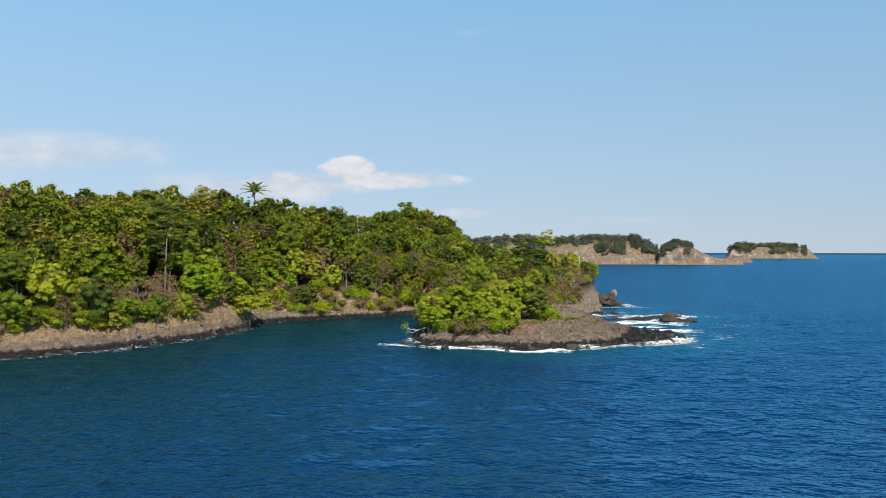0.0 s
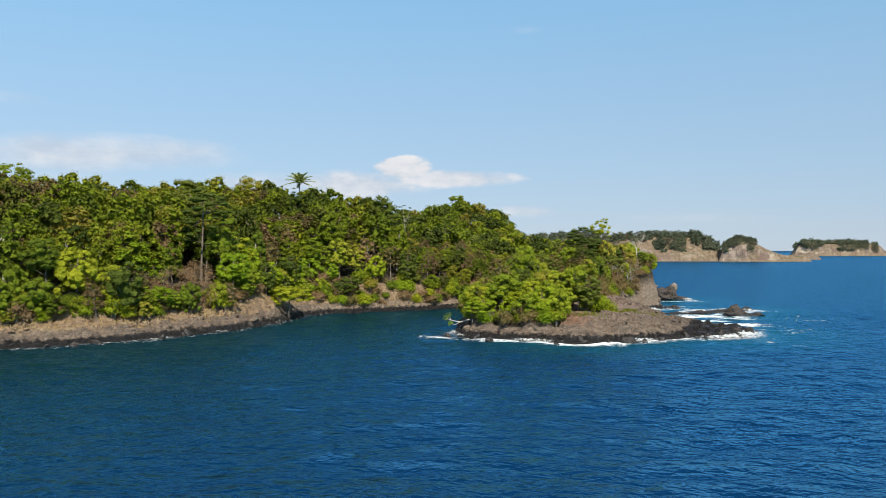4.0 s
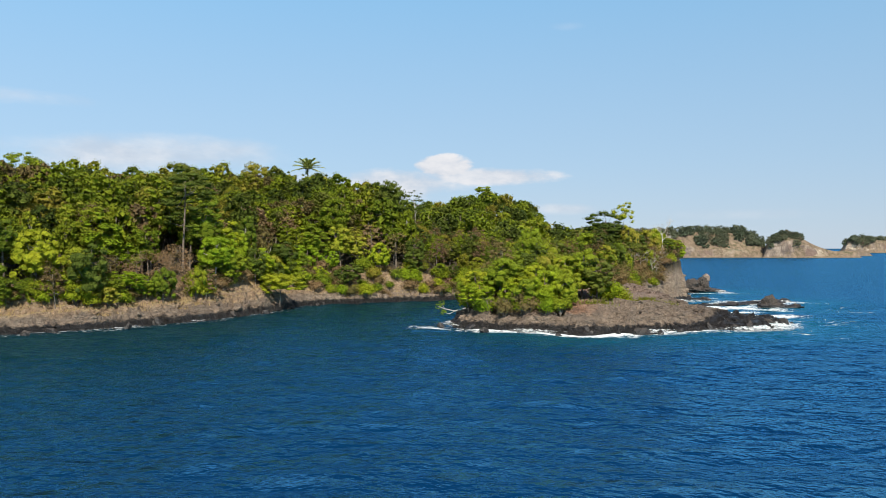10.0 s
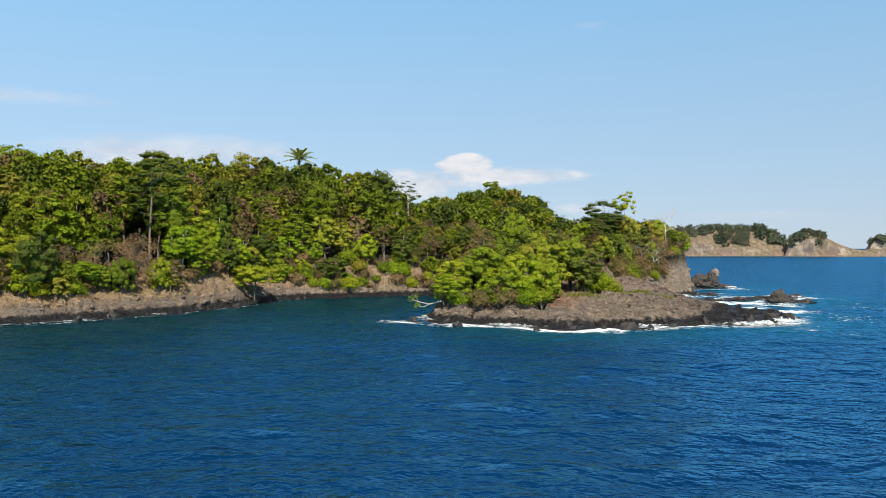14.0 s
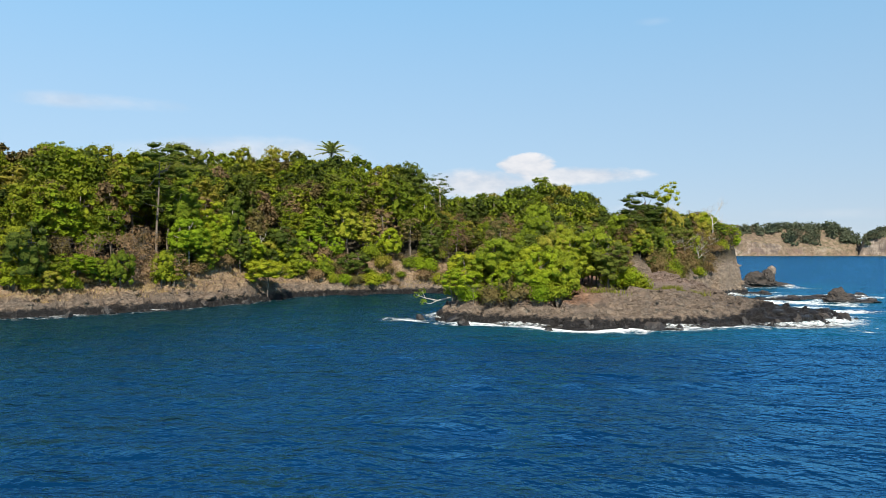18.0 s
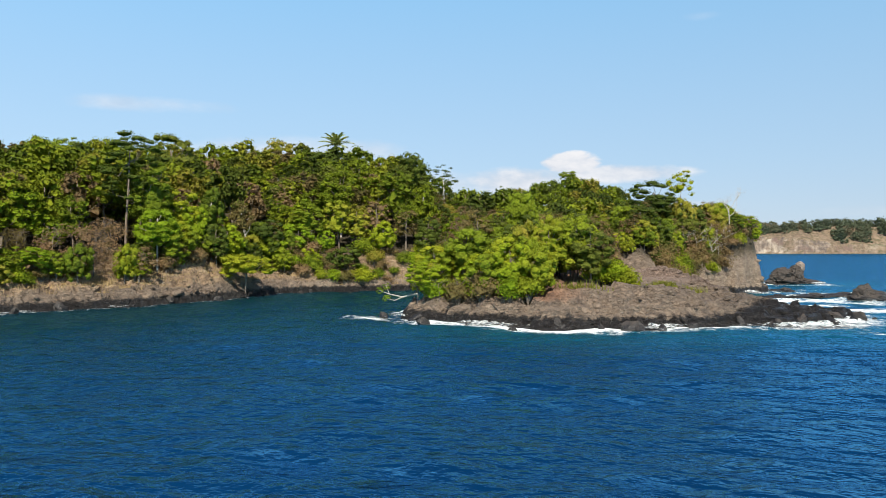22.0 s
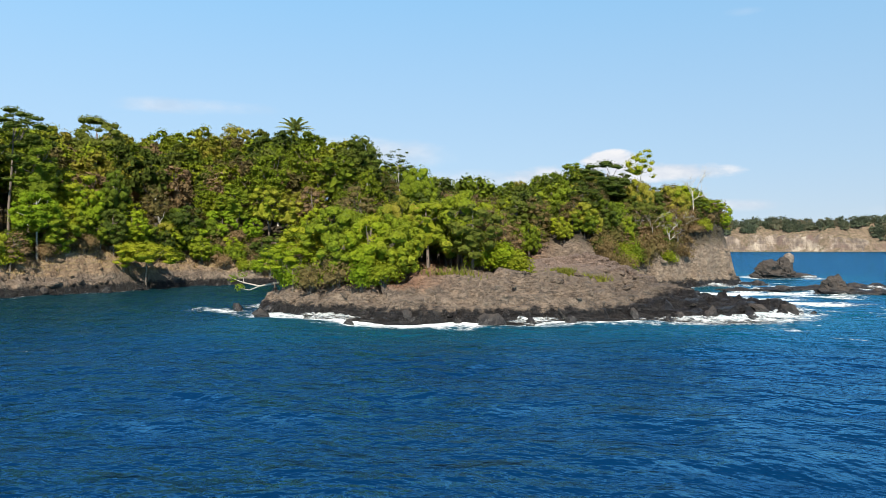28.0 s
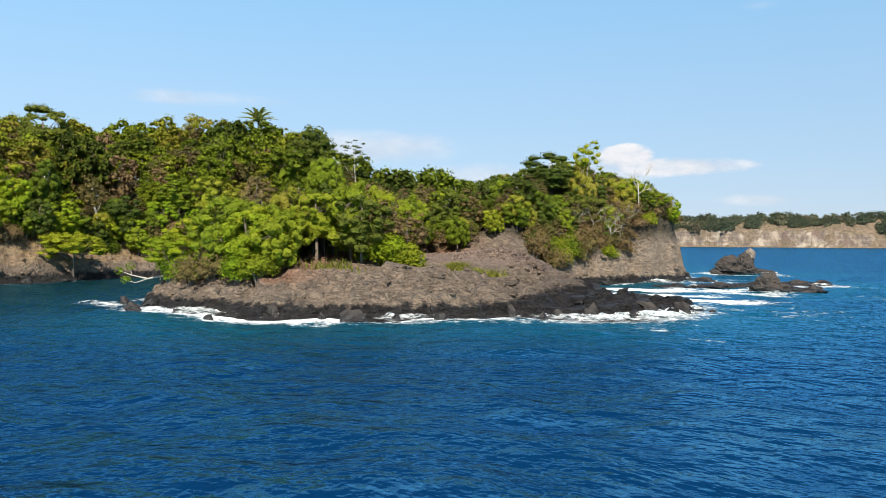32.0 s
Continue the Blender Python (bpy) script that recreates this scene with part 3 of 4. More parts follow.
def broadleaf(name, seed, tall, wide, lobes, count, size, leaf, bark=BARK, crown_low=0.45, squash=0.75, core=0.68, label="", girth=0.7, fine=False, open_crown=0.0):
    """A tree: tapered trunk, limbs, and a crown of rounded leaf clumps over a lobed, uneven dome."""
    r = np.random.default_rng(seed)
    thing = empty(name)
    trunk, crown = Pile(), Pile()
    lean = r.normal(size=2) * 0.05 * tall
    base_r = (0.019 * tall + 0.05) * girth
    spine = np.array([(0, 0, -1.2), (lean[0] * 0.2, lean[1] * 0.2, tall * 0.25), (lean[0] * 0.7, lean[1] * 0.7, tall * 0.5), (lean[0], lean[1], tall * 0.8)])
    trunk.add(*tube(spine, [base_r * 1.25, base_r, base_r * 0.75, base_r * 0.35], 7))
    half, side = tall * (1 - crown_low) / 2, wide / 2
    centre = np.array([lean[0], lean[1], tall - half])
    boughs = r.normal(size=(7, 3)) + (0, 0, 0.5)
    boughs /= np.linalg.norm(boughs, axis=1, keepdims=True)
    n_clumps = lobes * 2
    k = np.arange(n_clumps) + 0.5
    level = 1 - 1.62 * k / n_clumps
    turn = k * 2.39996 + r.random(n_clumps) * 0.7
    flat = np.sqrt(np.maximum(0, 1 - level**2))
    ways = np.stack([flat * np.cos(turn), flat * np.sin(turn), level], 1) + 0.12 * r.normal(size=(n_clumps, 3))
    ways /= np.linalg.norm(ways, axis=1, keepdims=True)
    reach = 0.70 + 0.34 * np.exp(-(1 - ways @ boughs.T) / 0.11).max(1)
    each = math.sqrt(4 * math.pi * side * (side + 2 * half) / 3 * 0.6 / n_clumps / math.pi)
    if core and not open_crown:
        lump(crown, r, centre - (0, 0, 0.05 * half), 1.0, 1.0, True, (0.36 * side, 0.36 * side, 0.36 * half))
    for j in range(n_clumps):
        if r.random() < open_crown:
            continue
        radius = each * (0.5 + 0.75 * r.random())
        at = centre + ways[j] * (side - radius * 0.5, side - radius * 0.5, half - radius * squash * 0.5) * reach[j] * (0.86 + 0.2 * r.random())
        leaves(crown, r, at, radius, max(8, int(count / n_clumps * (radius / each) ** 2)), size, squash, -0.25)
        if core:
            lump(crown, r, at - (0, 0, 0.1 * radius), radius * core * 1.12, squash, fine, None, ways[j])
        if j % 5 == 0:
            root = spine[1] * 0.35 + spine[2] * 0.65 if level[j] < 0.1 else spine[2] * 0.4 + spine[3] * 0.6
            bend = (root + at) / 2 + (0, 0, -0.05 * tall) + r.normal(size=3) * 0.02 * tall
            trunk.add(*tube([root, bend, at], [base_r * 0.36, base_r * 0.26, base_r * 0.08], 5))
    part("trunk", trunk.mesh("trunk", [bark], True), thing)
    part("crown", crown.mesh("crown", [leaf]), thing)
    thing.matrix_world = Matrix.Translation(STORE)
    return tagged(thing, label, "tree")


def bush(name, seed, tall, wide, lobes, count, size, leaf, label):
    r = np.random.default_rng(seed)
    thing, stems, crown = empty(name), Pile(), Pile()
    for k in range(lobes):
        turn = 2.4 * k
        reach = wide / 2 * (0.1 + 0.55 * r.random())
        radius = wide * (0.22 + 0.1 * r.random())
        centre = np.array([math.cos(turn) * reach, math.sin(turn) * reach, tall * (0.3 + 0.45 * r.random())])
        leaves(crown, r, centre, radius, count // lobes, size, 0.85, -0.6)
        lump(crown, r, centre, radius * 0.55)
        stems.add(*tube([(0, 0, -0.6), centre * 0.5 + (0, 0, -0.1), centre], [0.07, 0.05, 0.02], 4))
    part("stem", stems.mesh("stem", [BARK]), thing)
    part("foliage", crown.mesh("foliage", [leaf]), thing)
    thing.matrix_world = Matrix.Translation(STORE)
    return tagged(thing, label, "bush")


def twigs(pile, r, at, way, length, radius, depth, spread=0.6):
    """Bare branches that fork."""
    way = way / np.linalg.norm(way)
    bend = at + way * length * 0.5 + r.normal(size=3) * length * 0.06
    end = at + way * length + r.normal(size=3) * length * 0.08
    pile.add(*tube([at, bend, end], [radius, radius * 0.8, radius * 0.55], 5 if depth > 1 else 4))
    if depth:
        for _ in range(3 if depth > 1 else 2):
            twigs(pile, r, end if r.random() < 0.6 else bend, way + r.normal(size=3) * spread + (0, 0, 0.12), length * (0.55 + 0.25 * r.random()), radius * 0.5, depth - 1, spread)


def bare_tree(name, seed, tall, bark, label, depth=4, spread=0.6, leaf=None, count=0, size=0.3):
    r = np.random.default_rng(seed)
    thing, wood = empty(name), Pile()
    trunk = [(0, 0, -1), (0.1, 0, tall * 0.3), (0, 0.12, tall * 0.6)]
    wood.add(*tube(trunk, [0.010 * tall, 0.008 * tall, 0.0065 * tall], 7))
    for k in range(4):
        twigs(wood, r, np.array(trunk[-1]) - (0, 0, 0.05 * tall * k), np.array([math.cos(2.2 * k), math.sin(2.2 * k), 0.9 + 0.3 * r.random()]), tall * 0.18, 0.0065 * tall, depth - 1, spread)
    part("trunk", wood.mesh("trunk", [bark], True), thing)
    if leaf:
        crown = Pile()
        for _ in range(14):
            c = np.array([r.normal() * tall * 0.17, r.normal() * tall * 0.17, tall * (0.22 + 0.68 * r.random())])
            leaves(crown, r, c, tall * 0.13, count // 14, size, 0.9, -1)
        part("crown", crown.mesh("crown", [leaf]), thing)
    thing.matrix_world = Matrix.Translation(STORE)
    return tagged(thing, label, "tree")


def palm(name, seed, tall, label):
    r = np.random.default_rng(seed)
    thing, wood = empty(name), Pile()
    wood.add(*tube([(0, 0, -1), (0.2, 0, tall * 0.5), (0.1, 0.1, tall * 0.86)], [0.22, 0.17, 0.14], 7))
    head = np.array([0.1, 0.1, tall * 0.84])
    for k in range(28):
        turn, lift = 2.4 * k, 1.45 - 1.5 * (k / 28) ** 1.2
        out = np.array([math.cos(turn), math.sin(turn), 0])
        long = 3.6 + 0.9 * r.random()
        spine = [head + out * long * u * math.cos(lift) + np.array([0, 0, long * (math.sin(lift) * u - 0.30 * u * u)]) + out * 0.35 * long * u * u * max(0, math.sin(lift)) for u in (0, 0.25, 0.5, 0.75, 1.0)]
        side = np.array([-out[1], out[0], 0])
        frond = Pile()
        frond.add(*tube(spine, [0.07, 0.06, 0.045, 0.03, 0.012], 4))
        for i, (a, b) in enumerate(zip(spine[:-1], spine[1:])):
            for s in (-1, 1):
                for f in (0.0, 0.2, 0.4, 0.6, 0.8):
                    p = a + (b - a) * f
                    tip = p + side * s * (0.95 - 0.12 * i) + (b - a) * 0.7 - (0, 0, 0.25)
                    frond.add([p, p + (b - a) * 0.3, tip], [[0, 1, 2]])
        part("frond", frond.mesh("frond", [LEAF_PALM]), thing)
    part("trunk", wood.mesh("trunk", [BARK], True), thing)
    thing.matrix_world = Matrix.Translation(STORE)
    return tagged(thing, label, "palm tree")


def weave(name, pairs, label, category):
    """Many plants joined into one mesh: pairs of a plant and a pose. Each keeps a hue of its own."""
    stores, verts, faces, slots, hues, count = {}, [], [], [], [], 0
    mats = []
    r = np.random.default_rng(3)
    for kind, m in pairs:
        if kind.name not in stores:
            bits = []
            for child in kind.children:
                mesh = child.data
                v = np.empty(len(mesh.vertices) * 3)
                mesh.vertices.foreach_get("co", v)
                if mesh.materials[0] not in mats:
                    mats.append(mesh.materials[0])
                sizes = np.empty(len(mesh.polygons), int)
                mesh.polygons.foreach_get("loop_total", sizes)
                loops = np.empty(len(mesh.loops), int)
                mesh.loops.foreach_get("vertex_index", loops)
                bits.append((v.reshape(-1, 3), loops, sizes, mats.index(mesh.materials[0])))
            stores[kind.name] = bits
        m = np.array(m)
        hue = r.random()
        for v, loops, sizes, slot in stores[kind.name]:
            verts.append(v @ m[:3, :3].T + m[:3, 3])
            faces.append((loops + count, sizes))
            slots.append(np.full(len(sizes), slot))
            hues.append(np.full(len(v), hue))
            count += len(v)
    mesh = bpy.data.meshes.new(name)
    loops, sizes = np.concatenate([f[0] for f in faces]), np.concatenate([f[1] for f in faces])
    mesh.vertices.add(count)
    mesh.vertices.foreach_set("co", np.concatenate(verts).ravel())
    mesh.loops.add(len(loops))
    mesh.loops.foreach_set("vertex_index", loops)
    mesh.polygons.add(len(sizes))
    mesh.polygons.foreach_set("loop_start", np.concatenate([[0], np.cumsum(sizes)[:-1]]))
    mesh.polygons.foreach_set("material_index", np.concatenate(slots))
    for m in mats:
        mesh.materials.append(m)
    mesh.update(calc_edges=True)
    mesh.attributes.new("hue", "FLOAT", "POINT").data.foreach_set("value", np.concatenate(hues).astype(np.float32))
    return tagged(new(name, mesh), label, category, kind="stuff")


# ---- plants ----
NEAR = [broadleaf("tree", 11, 14, 10.0, 26, 2100, 0.20, LEAF, crown_low=0.1, fine=True, label="broad-crowned green forest tree on the hillside"),
        broadleaf("tree", 12, 16, 8.5, 26, 2100, 0.20, LEAF, crown_low=0.12, squash=0.5, fine=True, label="green forest tree with a layered crown"),
        broadleaf("tree", 13, 13, 9.5, 26, 2100, 0.20, LEAF_BRIGHT, crown_low=0.08, fine=True, label="bright yellow-green forest tree in full leaf"),
        broadleaf("tree", 14, 16, 8.0, 26, 2100, 0.20, LEAF_DARK, crown_low=0.1, fine=True, label="dark green forest tree with a dense crown"),
        broadleaf("tree", 15, 13, 8.5, 24, 2300, 0.16, LEAF_DRY, core=0.5, crown_low=0.15, fine=True, open_crown=0.08, label="half-dry olive forest tree with thin foliage"),
        broadleaf("tree", 16, 18, 11.0, 32, 3000, 0.22, LEAF, crown_low=0.3, fine=True, label="large green forest tree with a spreading crown"),
        broadleaf("tree", 17, 15, 7.5, 26, 2100, 0.19, LEAF, crown_low=0.04, squash=1.05, bark=BARK_PALE, fine=True, label="slender green forest tree hung with creepers")]
MIDDLE = [broadleaf("tree", 21, 15, 10, 22, 1250, 0.23, LEAF, core=0.76, crown_low=0.25, label="green forest tree on the ridge"),
          broadleaf("tree", 22, 16, 9.0, 22, 1250, 0.23, LEAF_DARK, core=0.76, crown_low=0.25, label="dark green forest tree on the ridge"),
          broadleaf("tree", 23, 14, 9.5, 22, 1100, 0.20, LEAF_DRY, core=0.75, crown_low=0.25, label="olive forest tree on the ridge"),
          broadleaf("tree", 24, 15, 10, 22, 1250, 0.23, LEAF, squash=0.55, core=0.76, crown_low=0.3, label="layered green forest tree on the ridge")]
FAR = [broadleaf("tree", 31, 15, 12, 11, 260, 0.5, LEAF, crown_low=0.1, label="green forest tree on the far hill"),
       broadleaf("tree", 32, 15, 11, 11, 260, 0.5, LEAF_DARK, crown_low=0.1, label="dark forest tree on the far hill")]
DISTANT = [broadleaf("tree", 33 + k, 15, 13, 10, 300, 0.6, LEAF_FAR, core=0.6, crown_low=0.05, squash=0.8, label="green tree on the distant cliffs with haze painted into its leaves") for k in range(2)]
SHORE = [broadleaf("tree", 41, 9, 7.5, 24, 2100, 0.15, LEAF, crown_low=0.02, fine=True, label="low green shore tree leaning over the rocks"),
         broadleaf("tree", 42, 8.5, 8.0, 24, 2100, 0.16, LEAF_BRIGHT, crown_low=0.04, fine=True, label="bright green shore tree at the edge of the rocks"),
         broadleaf("tree", 43, 9.5, 6.5, 24, 2100, 0.15, LEAF, crown_low=0.0, squash=1.1, fine=True, label="vine-hung green shore tree"),
         broadleaf("tree", 44, 9, 6.5, 24, 2300, 0.12, LEAF_DRY, core=0.45, crown_low=0.05, fine=True, open_crown=0.08, label="dry olive shore tree with thin twigs"),
         broadleaf("tree", 45, 9, 7.0, 24, 2100, 0.15, LEAF_DARK, crown_low=0.02, fine=True, label="dark green shore tree in the thicket"),
         broadleaf("tree", 46, 7.5, 8.5, 24, 2800, 0.15, LEAF_BRIGHT, crown_low=0.25, squash=0.5, fine=True, label="flat-crowned yellow-green shore tree over the rocks")]
BUSH = [bush("bush", 51, 2.6, 3.6, 9, 1400, 0.15, LEAF_BRIGHT, "bright green bush at the foot of the forest"),
        bush("bush", 52, 2.8, 3.4, 9, 1400, 0.15, LEAF, "green bush at the foot of the forest"),
        bush("bush", 53, 2.4, 3.4, 8, 1100, 0.13, LEAF_DRY, "dry olive bush on the bluff")]


def spread(x0, x1, y0, y1, gap, seed, keep):
    """Points at least about gap apart where keep(x, y) holds."""
    r = np.random.default_rng(seed)
    xs, ys = np.meshgrid(np.arange(x0, x1, gap), np.arange(y0, y1, gap * 0.87), indexing="ij")
    xs = xs + (np.arange(xs.shape[1]) % 2)[None] * gap / 2 + r.uniform(-0.3, 0.3, xs.shape) * gap
    ys = ys + r.uniform(-0.3, 0.3, ys.shape) * gap
    hold = keep(xs, ys)
    return list(zip(xs[hold], ys[hold])), r


def seen_side(x, y):
    return x > 20 - 1.03 * (y - 62) - 34


def low_side(x, y):
    """The low neck of land between the hill and the point."""
    return (x > neck(y)) & (y > 203) & (x > -60)


BROWN_AT = [(-60.5, 166), (-61.5, 170.5), (-64, 160.5), (-66.5, 156), (-58.5, 163)]


def clear(x, y, spots, far):
    return all((x - a) ** 2 + (y - b) ** 2 > far * far for a, b in spots)


def pose_on(x, y, scale, turn, stretch, sink=0.0):
    z = float(land(np.array([x]), np.array([y]), False)[0]) - sink
    return Matrix.Translation((x, y, z)) @ Matrix.Rotation(turn, 4, "Z") @ Matrix.Diagonal((scale, scale, scale * stretch, 1))


spots, r = spread(-200, 0, 110, 266, 5.4, 5, lambda x, y: (inland(x, y) > 4.3) & (inland(x, y) < 38) & (y < 262) & (x < -9) & ~low_side(x, y) & seen_side(x, y))
pairs = []
for x, y in spots:
    s = float(inland(np.array([x]), np.array([y]))[0])
    kind = r.choice(7, p=[0.21, 0.16, 0.24, 0.06, 0.17, 0.08, 0.08])
    if not clear(x, y, [(-65, 270)], 6) or not clear(x, y, [(-62, 175)], 3.5) or not clear(x, y, BROWN_AT, 2.6 if s > 10 else 5.0):
        continue
    there = pose_on(x, y, r.uniform(0.72, 1.1) * (0.68 if s < 8 else 0.85 if s < 15 else 1.0), r.uniform(0, 6.28), r.uniform(0.85, 1.2))
    if s < 9:
        there = pose_on(x, y, r.uniform(0.8, 1.15), r.uniform(0, 6.28), r.uniform(0.85, 1.2), 0.3)
        tagged(copy_thing(SHORE[r.choice(6, p=[0.26, 0.20, 0.14, 0.24, 0.12, 0.04])], there), group="hillside trees")
    elif s < 11.5:
        tagged(copy_thing(NEAR[kind], there), group="hillside trees")
    elif s < 19:
        pairs.append((NEAR[kind], there))
    else:
        pairs.append((MIDDLE[r.choice(4, p=[0.38, 0.12, 0.24, 0.26])], there))

spots, r = spread(-260, 10, 130, 300, 7.0, 6, lambda x, y: (inland(x, y) >= 38) & (inland(x, y) < 112) & (y < 284) & ~low_side(x, y) & seen_side(x, y))
for x, y in spots:
    if not clear(x, y, [(-65, 270), (-62.5, 262)], 6):
        continue
    pairs.append((MIDDLE[r.choice(4, p=[0.42, 0.12, 0.2, 0.26])], pose_on(x, y, r.uniform(0.7, 1.12), r.uniform(0, 6.28), r.uniform(0.85, 1.2))))
spots, r = spread(-150, 40, 246, 520, 8.0, 8, lambda x, y: (inland(x, y) > 4) & ((low_side(x, y) & (y > 256)) | (y > 284)) & (x > neck(y) - 8) & (x > -105) & (y < 490))
for x, y in spots:
    pairs.append((FAR[int(r.random() < 0.35)], pose_on(x, y, r.uniform(0.6, 0.95), r.uniform(0, 6.28), r.uniform(0.85, 1.2))))

spots, r = spread(-40, 50, 150, 258, 4.0, 9, lambda x, y: (inland(x, y) > 3.0) & ((low_side(x, y) & (y > 203) & ((x < 19) | (y > 210))) | ((x > -9) & (x < 21.0 - 0.42 * np.maximum(y - 168, 0)) & (y > 153.0) & (y <= 203) & ((y > 157) | (x < 15)) | ((x > 0) & (x < 14.3 - 0.39 * (y - 189)) & (y > 189) & (y < 204)))))
for x, y in spots:
    s = float(inland(np.array([x]), np.array([y]))[0])
    if not clear(x, y, [(25.6, 220.5), (28.5, 226)], 4.2) or not clear(x, y, [(39.6, 226.8)], 2.4):
        continue
    kind = r.choice(6, p=[0.24, 0.03, 0.18, 0.30, 0.25, 0.0] if y > 188 else [0.29, 0.16, 0.20, 0.17, 0.07, 0.11])
    size = r.uniform(0.75, 1.1) * (0.8 if s < 7 else 1.0) * (1.1 if y > 180 else 1.0) * (0.82 if y > 210 and x > 22 else 0.8 if y > 206 else 1.0)
    if y > 208 and x < 20:
        pairs.append((SHORE[kind], pose_on(x, y, size, r.uniform(0, 6.28), r.uniform(0.85, 1.15))))
        continue
    tagged(copy_thing(SHORE[kind], pose_on(x, y, size, r.uniform(0, 6.28), r.uniform(0.85, 1.15), 0.9 if s < 7 else 0.2)), group="headland trees")

spots, r = spread(-120, -40, 100, 215, 3.3, 37, lambda x, y: (inland(x, y) > 3.8) & (inland(x, y) < 8.5))
for x, y in spots:
    if clear(x, y, BROWN_AT, 3.2):
        kind, there = SHORE[r.choice(6, p=[0.3, 0.16, 0.16, 0.22, 0.1, 0.06])], pose_on(x, y, r.uniform(0.5, 0.85), r.uniform(0, 6.28), r.uniform(0.85, 1.2), 0.5)
        if x < -64:
            pairs.append((kind, there))
        else:
            tagged(copy_thing(kind, there), group="hillside trees")

spots, r = spread(-120, 50, 108, 245, 2.5, 10, lambda x, y: ((inland(x, y) > 4.4) & (inland(x, y) < 8.5) & (x < -40) & (x > -112)) | ((inland(x, y) > 3.9) & (inland(x, y) < 7.0) & (x < -12) & (x >= -40)) | ((inland(x, y) > 1.6) & (inland(x, y) < 5.5) & (x < -8) & (x > -44) & (y > 198)) | ((inland(x, y) > 2.3) & (inland(x, y) < 5.5) & (x > -8) & (x < 14) & (y < 205)) | ((np.hypot(x - 21.5, (y - 163.5) * 0.6) < 2.2)) | ((inland(x, y) > 2.2) & (inland(x, y) < 7.5) & (y > 207) & (x > 18) & (x < 43)))
for x, y in spots:
    if clear(x, y, BROWN_AT, 4.0):
        tagged(copy_thing(BUSH[r.choice(3, p=[0.0, 0.2, 0.8] if y > 206 and x > 16 else [0.3, 0.42, 0.28])], pose_on(x, y, r.uniform(0.8, 1.55), r.uniform(0, 6.28), r.uniform(0.8, 1.3))), group="bushes under the trees")
spots, r = spread(20, 48, 203, 246, 2.5, 19, lambda x, y: (inland(x, y) > 1.6) & (y > 203) & (x > 20) & (y - 0.75 * x > 180))
for x, y in spots:
    s = float(inland(np.array([x]), np.array([y]))[0])
    if (s < 3.0 and x > 30) or not clear(x, y, [(39.6, 226.8), (41.2, 225.5)], 2.4) or not clear(x, y, [(25.6, 220.5), (28.5, 226)], 4.2):
        continue
    if s < 5:
        tagged(copy_thing(BUSH[r.choice(3, p=[0.0, 0.25, 0.75])], pose_on(x, y, r.uniform(0.9, 1.5), r.uniform(0, 6.28), r.uniform(0.9, 1.5))), group="bushes under the trees")
    else:
        kind, there = SHORE[r.choice(6, p=[0.2, 0.0, 0.16, 0.36, 0.28, 0.0])], pose_on(x, y, r.uniform(0.55, 0.85), r.uniform(0, 6.28), r.uniform(0.85, 1.15))
        if s > 8:
            pairs.append((kind, there))
        else:
            tagged(copy_thing(kind, there), group="headland trees")
spots, r = spread(4, 32, 199, 216, 3.2, 29, lambda x, y: (inland(x, y) > 3) & (x > 10 - 0.39 * (y - 200)) & (y - 0.5 * x > 190))
for x, y in spots:
    tagged(copy_thing(SHORE[r.choice(6, p=[0.3, 0.06, 0.14, 0.3, 0.2, 0.0])], pose_on(x, y, r.uniform(0.42, 0.68), r.uniform(0, 6.28), r.uniform(0.85, 1.15), 0.3)), group="headland trees")
weave("forest", pairs, "dense green tropical forest over the ridge and far hill", "forest")

# ---- trees that stand out ----
def single(thing, x, y, top, tall, turn=0.0, wide=1.0):
    """Sets a tree on the ground so that its tip reaches the height top."""
    z = float(land(np.array([x]), np.array([y]), False)[0])
    k = (top - z) / tall
    thing.matrix_world = Matrix.Translation((x, y, z)) @ Matrix.Rotation(turn, 4, "Z") @ Matrix.Diagonal((k * wide, k * wide, k, 1))
    return thing


single(palm("palm_tree", 61, 18, "tall palm standing above the forest ridge"), -65, 270, 42.0, 18)
single(palm("palm_tree", 62, 16, "pale-fronded palm among the far trees"), -7.4, 366, 22.5, 16)
single(broadleaf("tree", 163, 20, 10.5, 32, 4200, 0.19, LEAF_DARK, girth=0.42, crown_low=0.24, squash=0.34, core=0.68, fine=True, open_crown=0.08, label="tall dark layered tree over the hillside"), -62, 175, 31.5, 20)
single(broadleaf("tree", 64, 16, 9, 14, 2400, 0.30, LEAF_DARK, crown_low=0.25, label="dense dark tree at the brow of the hill"), -32, 244, 33, 16)
single(broadleaf("tree", 65, 17, 10, 10, 700, 0.35, LEAF, crown_low=0.74, squash=0.4, core=0.7, label="flat-topped umbrella tree on the far hill"), -21.5, 463, 48.0, 17)
single(broadleaf("tree", 66, 16, 9.5, 13, 2000, 0.34, LEAF, crown_low=0.3, label="round green tree on the ridge"), -81, 266, 40.5, 16)
single(broadleaf("tree", 67, 13, 10.0, 26, 3400, 0.16, LEAF_DARK, crown_low=0.2, squash=0.5, core=0.7, fine=True, label="dark layered tree on top of the point"), 25.6, 223.0, 22.4, 13, wide=1.35)
single(broadleaf("tree", 68, 16, 8.0, 20, 2600, 0.16, LEAF_BRIGHT, bark=BARK_PALE, crown_low=0.52, core=0.58, squash=0.8, girth=0.42, fine=True, open_crown=0.38, label="tall sparse tree with pale bare limbs on the point"), 29.3, 229.5, 25.3, 16)
